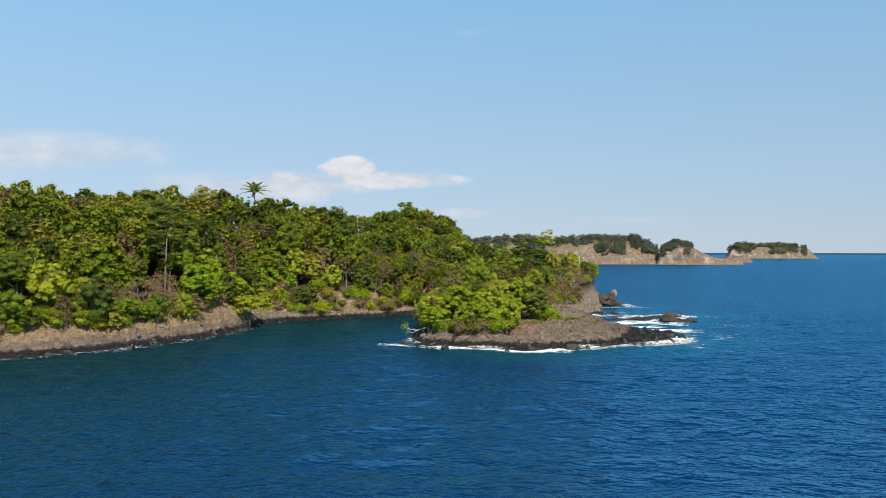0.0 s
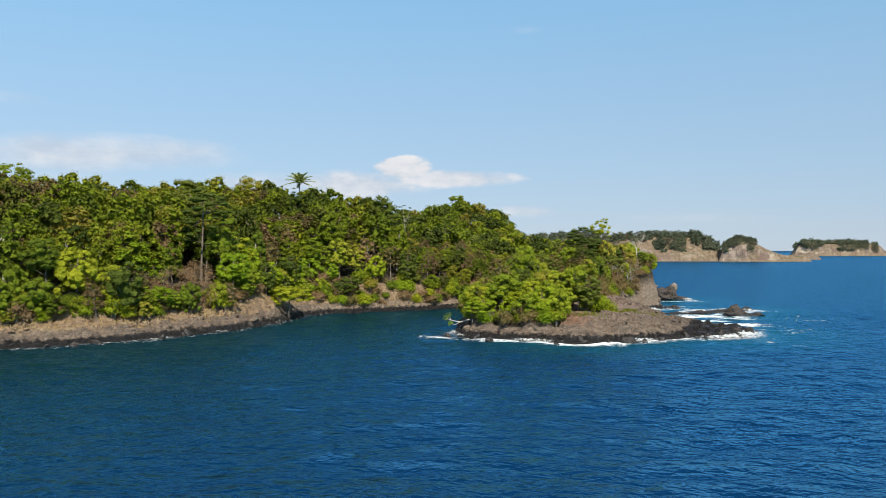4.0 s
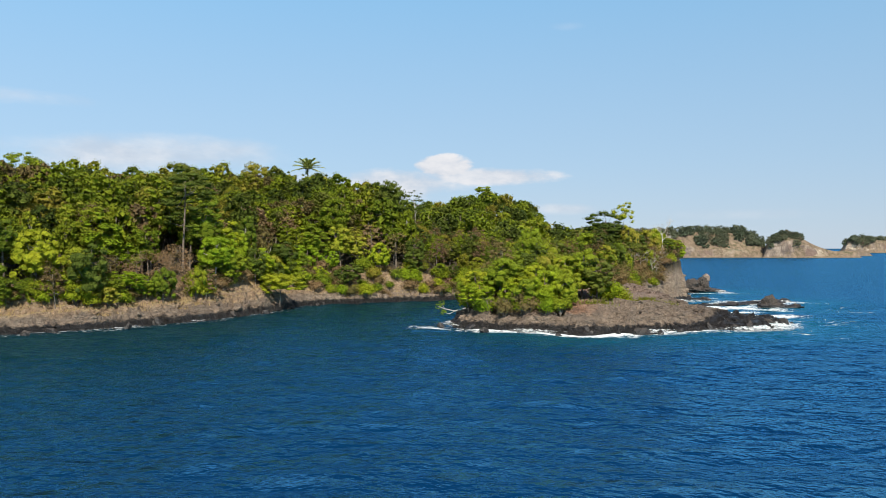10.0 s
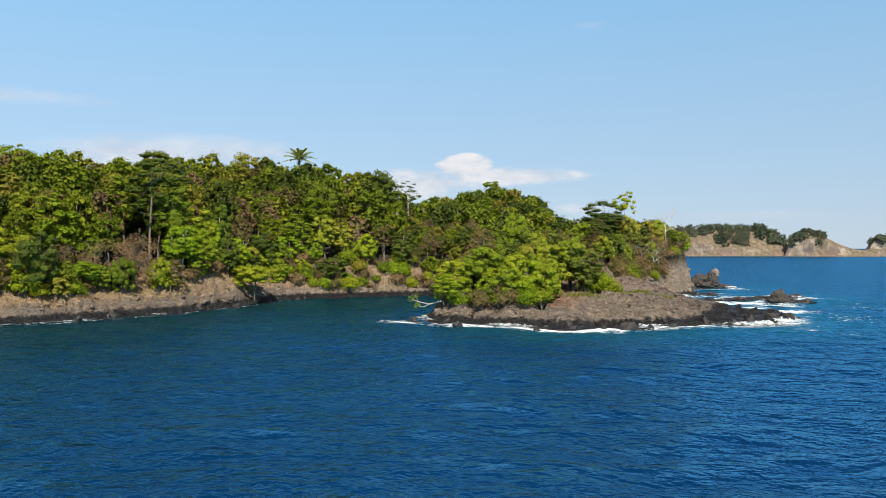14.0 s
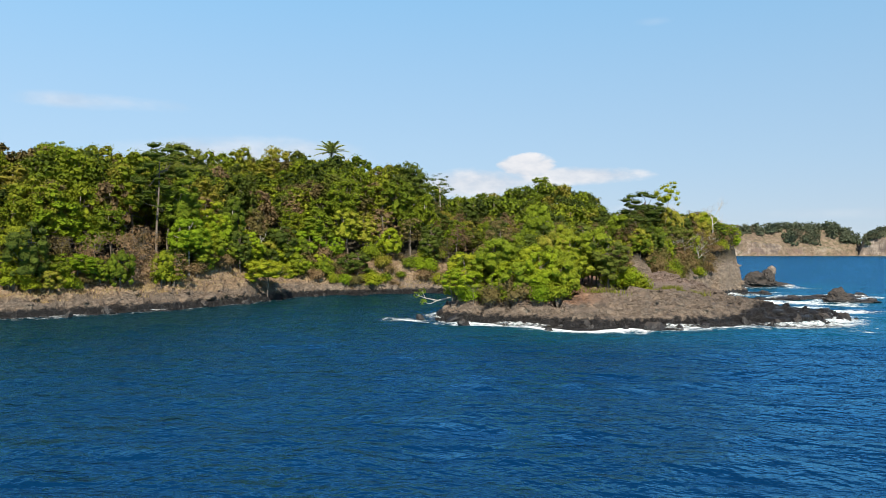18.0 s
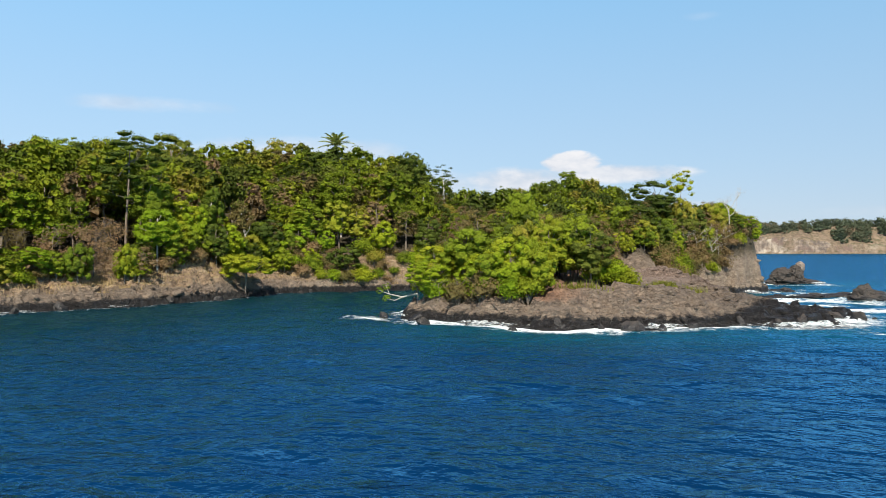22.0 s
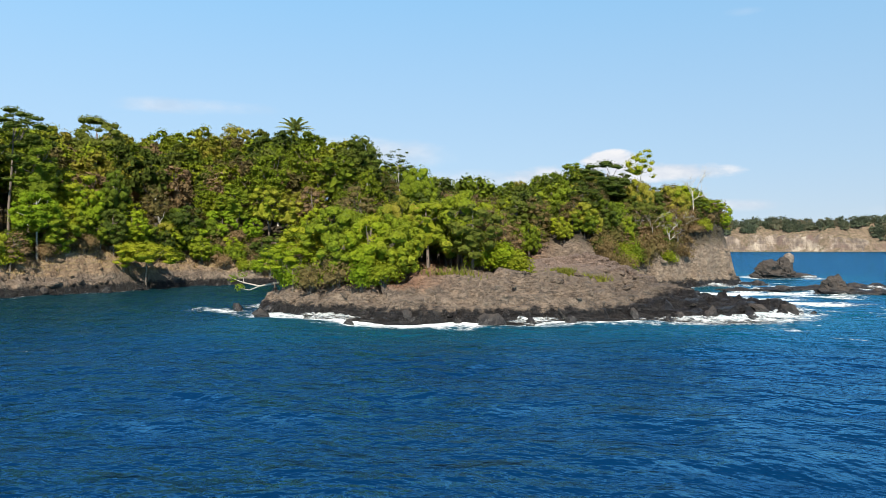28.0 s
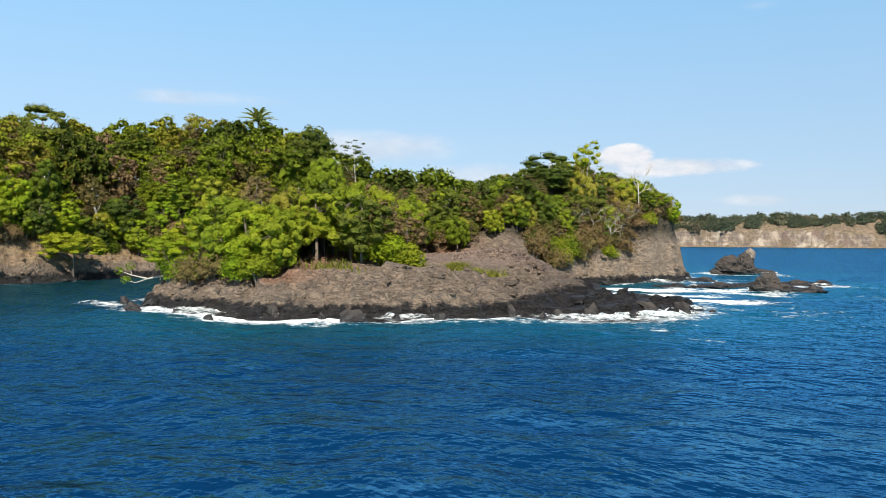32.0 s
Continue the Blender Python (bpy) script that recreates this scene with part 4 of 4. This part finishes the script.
single(bare_tree("tree", 69, 10, BARK_PALE, "leafless pale grey tree on the point", 5, 0.55), 39.6, 227.6, 20.6, 9.5, wide=1.05)
single(broadleaf("tree", 70, 9, 8.0, 16, 2200, 0.15, LEAF, crown_low=0.4, squash=0.45, fine=True, label="flat green tree leaning over the cliff edge"), 42.6, 230.0, 15.6, 9, wide=1.15)
single(broadleaf("tree", 73, 9, 7.0, 18, 2600, 0.12, LEAF_DRY, bark=BARK_PALE, crown_low=0.3, core=0.4, squash=0.6, fine=True, open_crown=0.2, label="thin olive dome-crowned tree on the point"), 36.0, 226.5, 18.3, 9, wide=1.2)
single(broadleaf("tree", 79, 12, 11, 32, 4200, 0.17, LEAF_BRIGHT, bark=BARK_PALE, crown_low=0.22, fine=True, label="vivid green tree leaning over the bluff"), -54.5, 173.5, 16.2, 12)
single(broadleaf("tree", 80, 7, 9, 26, 3200, 0.15, LEAF_BRIGHT, crown_low=0.35, squash=0.5, fine=True, label="flat yellow-green tree spreading over the shore bluff"), -46.3, 187.9, 8.5, 7)
single(broadleaf("tree", 180, 20, 15, 26, 2400, 0.35, LEAF, crown_low=0.45, squash=0.6, core=0.6, open_crown=0.25, label="wide open-crowned tree high above the forest"), -183, 298, 50, 20)
single(broadleaf("tree", 74, 18, 11, 30, 3600, 0.2, LEAF_DARK, crown_low=0.25, fine=True, label="big round-crowned dark tree rising over the hillside"), -80, 213, 35.5, 18)
single(broadleaf("tree", 75, 16, 8, 22, 2400, 0.2, LEAF_DARK, bark=BARK_PALE, crown_low=0.45, squash=0.35, core=0.5, open_crown=0.3, girth=0.5, label="open layered tree with pale limbs at the end of the ridge"), -26.5, 252, 30, 16)
single(broadleaf("tree", 76, 15, 6.5, 26, 3600, 0.15, LEAF, bark=BARK_PALE, crown_low=0.25, squash=1.2, fine=True, label="tall vine-draped tree on the headland"), 7.7, 173, 18.0, 15)
single(broadleaf("tree", 77, 7, 9, 26, 3600, 0.14, LEAF_BRIGHT, crown_low=0.3, squash=0.5, fine=True, label="flat yellow-green tree spreading over the rock edge"), 5.8, 158.6, 8.6, 7)
single(broadleaf("tree", 78, 5, 5, 16, 2400, 0.14, LEAF_BRIGHT, crown_low=0.0, fine=True, label="vivid green bushy tree beside the bare mound"), 20.6, 162.8, 7.6, 5)
for k, (x, y, top) in enumerate(((34.5, 221.5, 14.5), (31, 217, 13.5), (37.2, 221.8, 14.5), (36.0, 219.6, 13), (33.2, 219.0, 14), (28.6, 214.6, 13))):
    single(bare_tree("tree", 271 + k, 8, BARK_PALE, "thin half-bare tree on the cliff edge", 4, 0.5, LEAF_DRY, 420, 0.16), x, y, top, 8)
for k, (x, y) in enumerate(BROWN_AT):
    single(bare_tree("tree", 81 + k, 9, BARK, "withered red-brown tree on the bluff", 5, 0.75, LEAF_BROWN if k % 2 == 0 else LEAF_DRY, 1300, 0.2), x, y, 14.0 - 0.5 * k, 9, wide=1.25)
for k, (x, y, top) in enumerate(((-55, 219, 24), (-53, 201, 19), (-36, 232, 24), (-44, 226, 25))):
    single(broadleaf("tree", 91 + k, 17, 7, 11, 900, 0.28, LEAF_DRY, bark=BARK_PALE, girth=0.7, crown_low=0.3, core=0.4, label="pale-trunked half-dry tree in the forest"), x, y, top, 17)

# ---- rocks ----
def boulder_mesh(seed, subdivisions=3, rough=0.35):
    r = np.random.default_rng(seed)
    bm = bmesh.new()
    bmesh.ops.create_icosphere(bm, subdivisions=subdivisions, radius=1.0)
    shift = Vector(r.uniform(-50, 50, 3))
    for v in bm.verts:
        p = v.co.copy()
        ridge = abs(noise.noise(p * 1.3 + shift)) + 0.5 * abs(noise.noise(p * 2.9 + shift)) + 0.25 * noise.noise(p * 6.1 + shift)
        facet = noise.cell(p * 1.9 + shift)
        v.co = p * (1.0 + rough * (0.45 - ridge) * 1.6 + 0.16 * rough * facet)
    return bm


def rock(name, seed, mat, lumps, label, group="", subdivisions=3):
    """A rock with a foot and, on it, further crags: place and half-sizes of each."""
    thing = None
    for k, (x, y, z, a, b, c) in enumerate(lumps):
        bm = boulder_mesh(seed + k, subdivisions)
        bm.verts.index_update()
        mesh = mesh_of(name, [(v.co.x * a + x, v.co.y * b + y, v.co.z * c + z) for v in bm.verts], [[v.index for v in f.verts] for f in bm.faces], [mat])
        bm.free()
        if thing is None:
            thing = tagged(new(name, mesh), label, "rock", group)
        else:
            new("crag", mesh).parent = thing
    return thing


stack = rock("sea_stack", 101, BLACK_ROCK, [(56.2, 270, 0.2, 4.8, 3.0, 1.6), (55.4, 270, 1.6, 3.2, 2.4, 2.0), (58.0, 270, 2.0, 1.6, 1.6, 2.4), (61, 271, 0.1, 3.2, 1.8, 0.8)], "craggy dark sea stack with a pale horn-shaped top", subdivisions=4)
bm = boulder_mesh(106, 3)
bm.verts.index_update()
part("horn", mesh_of("horn", [(58.9 + v.co.x, 270 + 0.9 * v.co.y, 4.1 + 1.2 * v.co.z) for v in bm.verts], [[v.index for v in f.verts] for f in bm.faces], [STACK_ROCK]), stack, "pale bare horn of rock on top")
bm.free()
rock("sea_rock", 111, BLACK_ROCK, [(60.3, 207, 0.0, 3.0, 1.8, 1.2), (59.6, 207, 1.0, 1.5, 1.2, 1.6)], "small pointed black rock standing in the surf", subdivisions=4)
for k, (x, y, a, b, c) in enumerate(((52, 214, 4.0, 2.0, 0.8), (57, 216, 4.5, 2.0, 0.9), (63, 221, 4.5, 2.2, 1.0), (67, 226, 4.0, 2.0, 0.8), (64.5, 208, 3.0, 1.4, 0.8), (49.5, 231.5, 3.0, 1.6, 0.8), (46, 212, 3.0, 1.4, 0.5))):
    rock("rock_ledge", 120 + 3 * k, BLACK_ROCK, [(x, y, 0.0, 0.85 * a, 0.8 * b, 0.65 * c), (x + 0.35 * a, y + 0.3, 0.1, 0.4 * a, 0.7 * b, 0.85 * c)], "low black rock ledge awash in foam", "ledges off the point")
kinds = [mesh_of("boulder", [v.co[:] for v in bm.verts], [[v.index for v in f.verts] for f in bm.faces], [BLACK_ROCK]) for k, bm in enumerate(boulder_mesh(140 + k, 2, 0.5) for k in range(6))]
r = np.random.default_rng(15)
edge = [(x, y) for (x, y), (u, v) in zip(COAST[18:36], COAST[19:37]) for f in (0.1, 0.6) for x, y in [(x + (u - x) * f, y + (v - y) * f)]]
edge += [(x, y) for (x, y), (u, v) in zip(COAST[0:13], COAST[1:14]) for f in (0.2, 0.65) for x, y in [(x + (u - x) * f, y + (v - y) * f)]]
for k, (x, y) in enumerate(edge):
    x, y = x + r.normal() * 1.3, y + r.normal() * 1.3
    z = max(0.0, float(land(np.array([x]), np.array([y]))[0]))
    size = 0.3 + 0.6 * r.random() ** 2
    ob = new("boulder", kinds[r.integers(4 if z < 1.5 else 6)])
    ob.matrix_world = Matrix.Translation((x, y, z * 0.6)) @ Euler(r.uniform(0, 6.28, 3)).to_matrix().to_4x4() @ Matrix.Diagonal((size * 1.5, size, size * 0.7, 1))
    tagged(ob, "dark wet basalt boulder at the waterline", "boulder", "boulders along the shore")
boulder = new("boulder", kinds[1])
boulder.matrix_world = Matrix.Translation((24.4, 147.4, 0.2)) @ Matrix.Diagonal((1.15, 0.9, 0.8, 1))
tagged(boulder, "round black boulder in the surf before the rocks", "boulder", "boulders along the shore")

chunks = []
for k in range(5):
    bm = boulder_mesh(180 + k, 1 + k % 2, 0.75)
    bm.verts.index_update()
    chunk = new("chunk")
    part("stone", mesh_of("stone", [(v.co.x, v.co.y * (0.7 + 0.1 * k), v.co.z * 0.75) for v in bm.verts], [[v.index for v in f.verts] for f in bm.faces], [GROUND]), chunk)
    bm.free()
    chunks.append(chunk)
r = np.random.default_rng(77)
cx, cy = np.concatenate([r.uniform(-8, 50, 2000), r.uniform(-85, -40, 1600), r.uniform(16, 34, 500), r.uniform(26, 48, 500)]), np.concatenate([r.uniform(146, 200, 2000), r.uniform(124, 212, 1600), r.uniform(174, 194, 500), r.uniform(203, 232, 500)])
cs = inland(cx, cy)
hold = (cs > 0.2) & (cs < np.where(cx < -20, 5.0, np.where(cy > 203, 3.2, 13.0))) & ~((cx > -20) & (cx < 18) & (cs > 5)) & ~((cx > -20) & (cx < 22) & (r.random(len(cx)) < 0.5)) & ~((np.hypot(cx - 25, cy - 184) > 9) & (r.random(len(cx)) < 0.5)) & (np.hypot(cx - 23.7, cy - 165.5) > 2.2) & (np.hypot(cx - 29, cy - 166.5) > 2.2)
cx, cy, cs = cx[hold], cy[hold], cs[hold]
cz = land(cx, cy)
bits = []
for x, y, z in zip(cx, cy, cz):
    k = 0.16 + 0.6 * r.random() ** 2.5
    bits.append((chunks[r.integers(5)], Matrix.Translation((x, y, z - 0.4 * k)) @ Euler((r.normal() * 0.4, r.normal() * 0.4, r.uniform(0, 6.28))).to_matrix().to_4x4() @ Matrix.Diagonal((k * 1.35, k, k * 0.8, 1))))
weave("rubble", bits, "broken angular basalt blocks lying over the shore shelf", "rocks")
for chunk in chunks:
    for child in list(chunk.children):
        bpy.data.objects.remove(child)
    bpy.data.objects.remove(chunk)

# ---- far coast ----
def far_material():
    made, n = material("pale_far_cliffs")
    place = n.add("ShaderNodeNewGeometry")
    where = place.outputs["Position"]
    xyz = n.add("ShaderNodeSeparateXYZ", Vector=where).outputs
    streak = n.noise(1.0, 5, 0.6, n.add("ShaderNodeMapping", Vector=where, Scale=(0.13, 0.13, 0.04)).outputs[0])
    strata = n.noise(1.0, 4, 0.6, n.add("ShaderNodeMapping", Vector=where, Scale=(0.03, 0.03, 0.3)).outputs[0])
    streak = n.math("ADD", n.math("MULTIPLY", streak, 0.72), n.math("MULTIPLY", strata, 0.28))
    stain = n.noise(0.03, 5, 0.65, where)
    colour = n.ramp(streak, [(0.40, (0.085, 0.065, 0.055)), (0.5, (0.15, 0.115, 0.09)), (0.60, (0.29, 0.23, 0.18))])
    colour = n.mix(n.span(stain, 0.5, 0.62), colour, (0.13, 0.085, 0.068))
    colour = n.mix(n.math("MULTIPLY", n.span(n.noise(0.022, 4, 0.6, where), 0.54, 0.62), 0.8), colour, n.ramp(streak, [(0.38, (0.22, 0.175, 0.135)), (0.6, (0.46, 0.39, 0.30))]))
    scrub = n.ramp(n.noise(0.22, 6, 0.7, where), [(0.36, (0.06, 0.06, 0.025)), (0.5, (0.15, 0.11, 0.07)), (0.66, (0.24, 0.18, 0.125))])
    up = n.add("ShaderNodeSeparateXYZ", Vector=place.outputs["Normal"]).outputs[2]
    colour = n.mix(n.span(up, 0.42, 0.7), colour, scrub)
    colour = n.mix(n.span(n.noise(0.045, 6, 0.7, where), 0.47, 0.56), colour, n.mix(0.35, scrub, (0.12, 0.08, 0.06)))
    surface(n, colour, 0.95, n.bump(streak, 1.0, 3.0))
    return made


CLIFF = far_material()


def far_land(name, ring, xs, ys, top, sharp, label, bumps=()):
    """A distant cliff coast: a height sheet over a ring of shoreline."""
    gx, gy = np.meshgrid(xs, ys, indexing="ij")
    s = inland(gx, gy, np.array(ring, float)) + 14 * (fbm(gx, gy, 30, 4, 2) - 0.5)
    tall = 1 - (0.40 + 0.3 * step(170, 250, gx) if name == "far_coast" else 0.0)
    z = (top + 7 * (fbm(gx, gy, 60, 3, 4) - 0.5)) * (tall * step(0, sharp, s) + (1 - tall) * step(6, 46, s)) + 3 * step(-2, 3, s)
    for cx, cy, rad, high in bumps:
        z = z + dome(gx, gy, cx, cy, rad, high) * step(0, sharp, s)
    z = np.where(s > -3, z, -3)
    verts, faces = sheet(xs, ys, z)
    keep = verts[faces][:, :, 2].max(1) > -2.9
    ob = new(name, mesh_of(name, verts, faces[keep], [CLIFF]))
    tagged(ob, label, "coast", kind="structure")
    return xs, ys, z, s


COASTS = [far_land("far_coast", [(-200, 1140), (-60, 1128), (40, 1135), (120, 1148), (190, 1140), (250, 1152), (322, 1160), (345, 1200), (340, 1260), (250, 1300), (-200, 1300)],
                   np.arange(-200, 360, 3.0), np.arange(1110, 1300, 3.0), 31, 10, "long pale cliff coast under forest far across the bay"),
          far_land("far_islet", [(311, 1150), (340, 1138), (380, 1142), (405, 1150), (440, 1156), (440, 1164), (390, 1180), (340, 1190), (315, 1180)],
                   np.arange(295, 455, 2.0), np.arange(1120, 1205, 2.0), 6, 8, "steep wooded islet with a bare pale flank", [(345, 1165, 24, 22), (372, 1160, 16, 8), (392, 1160, 14, 3)]),
          far_land("far_islet", [(830, 2290), (900, 2275), (1000, 2280), (1095, 2290), (1100, 2305), (1040, 2360), (900, 2380), (840, 2340)],
                   np.arange(815, 1115, 5.0), np.arange(2255, 2395, 5.0), 30, 22, "flat-topped wooded island on the horizon"),
          far_land("far_islet", [(400, 1170), (455, 1285), (560, 1420), (840, 2240), (830, 2260), (545, 1440), (445, 1305), (390, 1185)],
                   np.arange(380, 860, 6.0), np.arange(1150, 2270, 8.0), 5, 6, "low pale spit between the islands")]
r = np.random.default_rng(21)
pairs = []
for (xs, ys, z, s), gap, size in zip(COASTS, (10, 6, 12, 99), (1.25, 0.85, 1.7, 1)):
    if gap > 90:
        continue
    for x in np.arange(xs[0], xs[-1], gap):
        for y in np.arange(ys[0], min(ys[-1], ys[0] + 110), gap):
            px, py = x + r.uniform(-0.4, 0.4) * gap, y + r.uniform(-0.4, 0.4) * gap
            i, j = int(np.clip(np.searchsorted(xs, px), 0, len(xs) - 1)), int(np.clip(np.searchsorted(ys, py), 0, len(ys) - 1))
            bare = gap == 6 and px > 366
            if s[i, j] > (3 if gap == 6 else 8) + 5 * r.random() and z[i, j] > (15 if gap == 10 else 5 if gap == 6 else 11) and s[i, j] < 62 and not bare and r.random() < 0.9 and (gap != 10 or s[i, j] > 30 or fbm(np.array([px]), np.array([py]), 28, 2, 6)[0] > 0.47):
                k = size * (0.7 + 0.4 * r.random() + 0.7 * (float(fbm(np.array([px]), np.array([py]), 45, 2, 1)[0]) - 0.35))
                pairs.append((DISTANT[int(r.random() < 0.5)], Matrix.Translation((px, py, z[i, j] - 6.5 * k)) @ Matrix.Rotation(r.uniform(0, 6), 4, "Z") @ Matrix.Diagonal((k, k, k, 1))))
weave("far_forest", pairs, "dark forest on top of the distant cliffs, haze painted into its leaf colour", "forest")


# ---- foam, grass, fallen wood ----
def foam_material():
    made, n = material("sea_foam")
    where = n.add("ShaderNodeNewGeometry").outputs["Position"]
    fine = n.noise(2.2, 6, 0.7, where)
    froth_at = n.add("ShaderNodeAttribute", {"attribute_name": "froth"}).outputs["Fac"]
    stretched = n.add("ShaderNodeMapping", Vector=where, Scale=(0.7, 1.3, 1.0)).outputs[0]
    lace = n.noise(1.1, 7, 0.7, stretched)
    thick = n.math("MULTIPLY", n.span(n.math("ADD", n.math("MULTIPLY", froth_at, 0.36), n.math("ADD", n.math("MULTIPLY", lace, 0.6), n.math("MULTIPLY", fine, 0.4))), 0.73, 0.95), 0.93)
    white = n.add("ShaderNodeBsdfPrincipled", Roughness=0.8)
    n.put(white, "Base Color", n.ramp(fine, [(0.38, (0.45, 0.58, 0.61)), (0.56, (0.82, 0.85, 0.85))]))
    n.put(white, "Normal", n.bump(fine, 0.8, 0.3))
    gone = n.add("ShaderNodeBsdfTransparent")
    both = n.add("ShaderNodeMixShader", Fac=thick)
    n.tree.links.new(gone.outputs[0], both.inputs[1])
    n.tree.links.new(white.outputs[0], both.inputs[2])
    n.add("ShaderNodeOutputMaterial", Surface=both.outputs[0])
    return made


FOAM = foam_material()
r = np.random.default_rng(31)
foam, froth_edge = Pile(), []


def ribbon(line, reach, high):
    """A band of broken foam along a line of points: thick at the rock, ragged outwards."""
    line = np.array(line, float)
    step_of = np.linalg.norm(np.diff(line, axis=0), axis=1)
    along = np.concatenate([[0], np.cumsum(step_of)])
    t = np.arange(0, along[-1], 0.35)
    px, py = np.interp(t, along, line[:, 0]), np.interp(t, along, line[:, 1])
    soft_x, soft_y = np.convolve(np.pad(px, 6, "edge"), np.ones(13) / 13, "valid"), np.convolve(np.pad(py, 6, "edge"), np.ones(13) / 13, "valid")
    tx, ty = np.gradient(soft_x), np.gradient(soft_y)
    size = np.hypot(tx, ty) + 1e-9
    ox, oy = ty / size, -tx / size
    gust = np.clip(0.35 + 2.0 * (fbm(px, py, 7, 3, 3) - 0.38) + 0.5 * np.exp(-((px + 5) ** 2 + (py - 155) ** 2) / 50) + 0.55 * step(36, 46, px) * step(176, 170, py), 0.22, 1.15)
    outs = np.array([-1.6, -0.8, 0.0, 0.6, 1.2, 1.9, 2.7, 3.6, 4.6, 5.8])
    rows = []
    for k, o in enumerate(outs):
        far = np.where(o > 0, o * reach * (0.45 + 0.55 * gust), o)
        x, y = soft_x + ox * far, soft_y + oy * far
        lift = high * gust * math.exp(-max(o, 0) * 1.3) * (0.3 + 1.2 * r.random(len(x))) + 0.17 + 0.12 * (fbm(x, y, 1.2, 2, 4) - 0.5)
        rows.append(np.stack([x, y, lift], 1))
        froth_edge.append(np.clip(1 - max(o, 0) / 5.8, 0, 1) * gust)
    m = len(t)
    verts = np.concatenate(rows)
    a = (np.arange(len(outs) - 1)[:, None] * m + np.arange(m - 1)[None]).ravel()
    foam.add(verts, np.stack([a, a + 1, a + m + 1, a + m], 1).tolist())


ribbon(COAST[16:40], 1.3, 0.3)
ribbon(COAST[0:9], 0.55, 0.1)
for lx, ly, reach in LEDGES:
    turn = np.linspace(0, 2 * np.pi, 30)
    ribbon(np.stack([lx + np.cos(turn) * reach * 1.1, ly + np.sin(turn) * reach * 0.5], 1), 0.5, 0.25)
mesh = foam.mesh("foam", [FOAM], True)
mesh.attributes.new("froth", "FLOAT", "POINT").data.foreach_set("value", np.concatenate(froth_edge).astype(np.float32))
tagged(new("foam", mesh), "white surf foam round the rocks", "foam", kind="stuff")

DRY_GRASS = leaf_material("dry_grass", [(0.0, (0.36, 0.26, 0.13)), (0.5, (0.46, 0.34, 0.18)), (1.0, (0.40, 0.33, 0.14))])
TUFT_GREEN = leaf_material("yellow_green_grass", [(0.0, (0.16, 0.18, 0.03)), (1.0, (0.26, 0.25, 0.05))])


def grass(name, spots, tall, mat, label, w=0.045):
    """Blades of grass on the ground, in one mesh."""
    x, y = np.array([p[0] for p in spots]), np.array([p[1] for p in spots])
    z = land(x, y) - 0.05
    m = len(x)
    turn, high = r.uniform(0, 6.28, m), tall * r.uniform(0.5, 1.2, m)
    lean = r.normal(size=(2, m)) * 0.35 * high
    verts = np.stack([np.stack([x - np.cos(turn) * w, y - np.sin(turn) * w, z], 1), np.stack([x + np.cos(turn) * w, y + np.sin(turn) * w, z], 1), np.stack([x + lean[0], y + lean[1], z + high], 1)], 1)
    ob = new(name, mesh_of(name, verts.reshape(-1, 3), np.arange(3 * m).reshape(-1, 3), [mat]))
    return tagged(ob, label, "grass", kind="stuff")


gx1, gy1 = r.uniform(-92, -14, 110000), r.uniform(126, 226, 110000)
s1 = inland(gx1, gy1) + 2.5 * (fbm(gx1, gy1, 6, 2, 2) - 0.5)
hold = (s1 > 2.6) & (s1 < 8.0)
grass("dry_grass", list(zip(gx1[hold], gy1[hold])), 0.7, DRY_GRASS, "straw-coloured dry grass along the bluff")
tufts = [(cx + r.normal() * wx, cy + r.normal() * wy) for cx, cy, wx, wy, m in ((23.6, 165.5, 1.0, 0.7, 1600), (28.4, 166.0, 1.4, 0.6, 1800), (26, 166, 2.5, 0.9, 700), (18, 155.5, 1.5, 0.6, 120)) for _ in range(m)]
grass("green_grass", tufts, 1.0, TUFT_GREEN, "yellow-green grass tufts in a gully of the rocks", 0.08)
bare = Pile()
bare.add(*tube([(-3.5, 158.5, 3.0), (-5.2, 157.3, 2.6), (-6.8, 156.6, 3.0), (-8.0, 156.0, 3.5)], [0.12, 0.09, 0.06, 0.03], 6))
bare.add(*tube([(-5.2, 157.3, 2.6), (-6.0, 156.4, 2.2), (-6.8, 155.8, 2.4)], [0.07, 0.05, 0.02], 5))
bare.add(*tube([(-6.8, 156.6, 3.0), (-7.2, 157.0, 3.6), (-7.4, 157.0, 4.1)], [0.05, 0.035, 0.015], 5))
branch = tagged(new("fallen_branch", bare.mesh("fallen_branch", [BARK_PALE], True)), "bleached branch with a green tip reaching over the water", "branch")
tip = Pile()
for at in ((-7.9, 156.0, 3.5), (-7.3, 157.0, 4.0), (-6.9, 155.9, 2.5)):
    leaves(tip, r, np.array(at), 0.5, 60, 0.16, 0.8, -1)
part("leaves", tip.mesh("leaves", [LEAF_BRIGHT]), branch)
for k, (x, y) in enumerate(((0.5, 154.5), (3.5, 153.2), (-3.0, 156.5), (6.5, 152.6))):
    thicket = bare_tree("bare_shrub", 171 + k, 4, BARK, "leafless grey shrub under the shore trees", 4, 0.9)
    thicket["category"] = "shrub"
    single(thicket, x, y, 6.2, 4, wide=1.3)

# The plants that were copied stand far below the sea bed no longer: take the patterns away.
for kind in (*NEAR, *MIDDLE, *FAR, *DISTANT, *SHORE, *BUSH):
    for child in list(kind.children):
        bpy.data.objects.remove(child)
    bpy.data.objects.remove(kind)
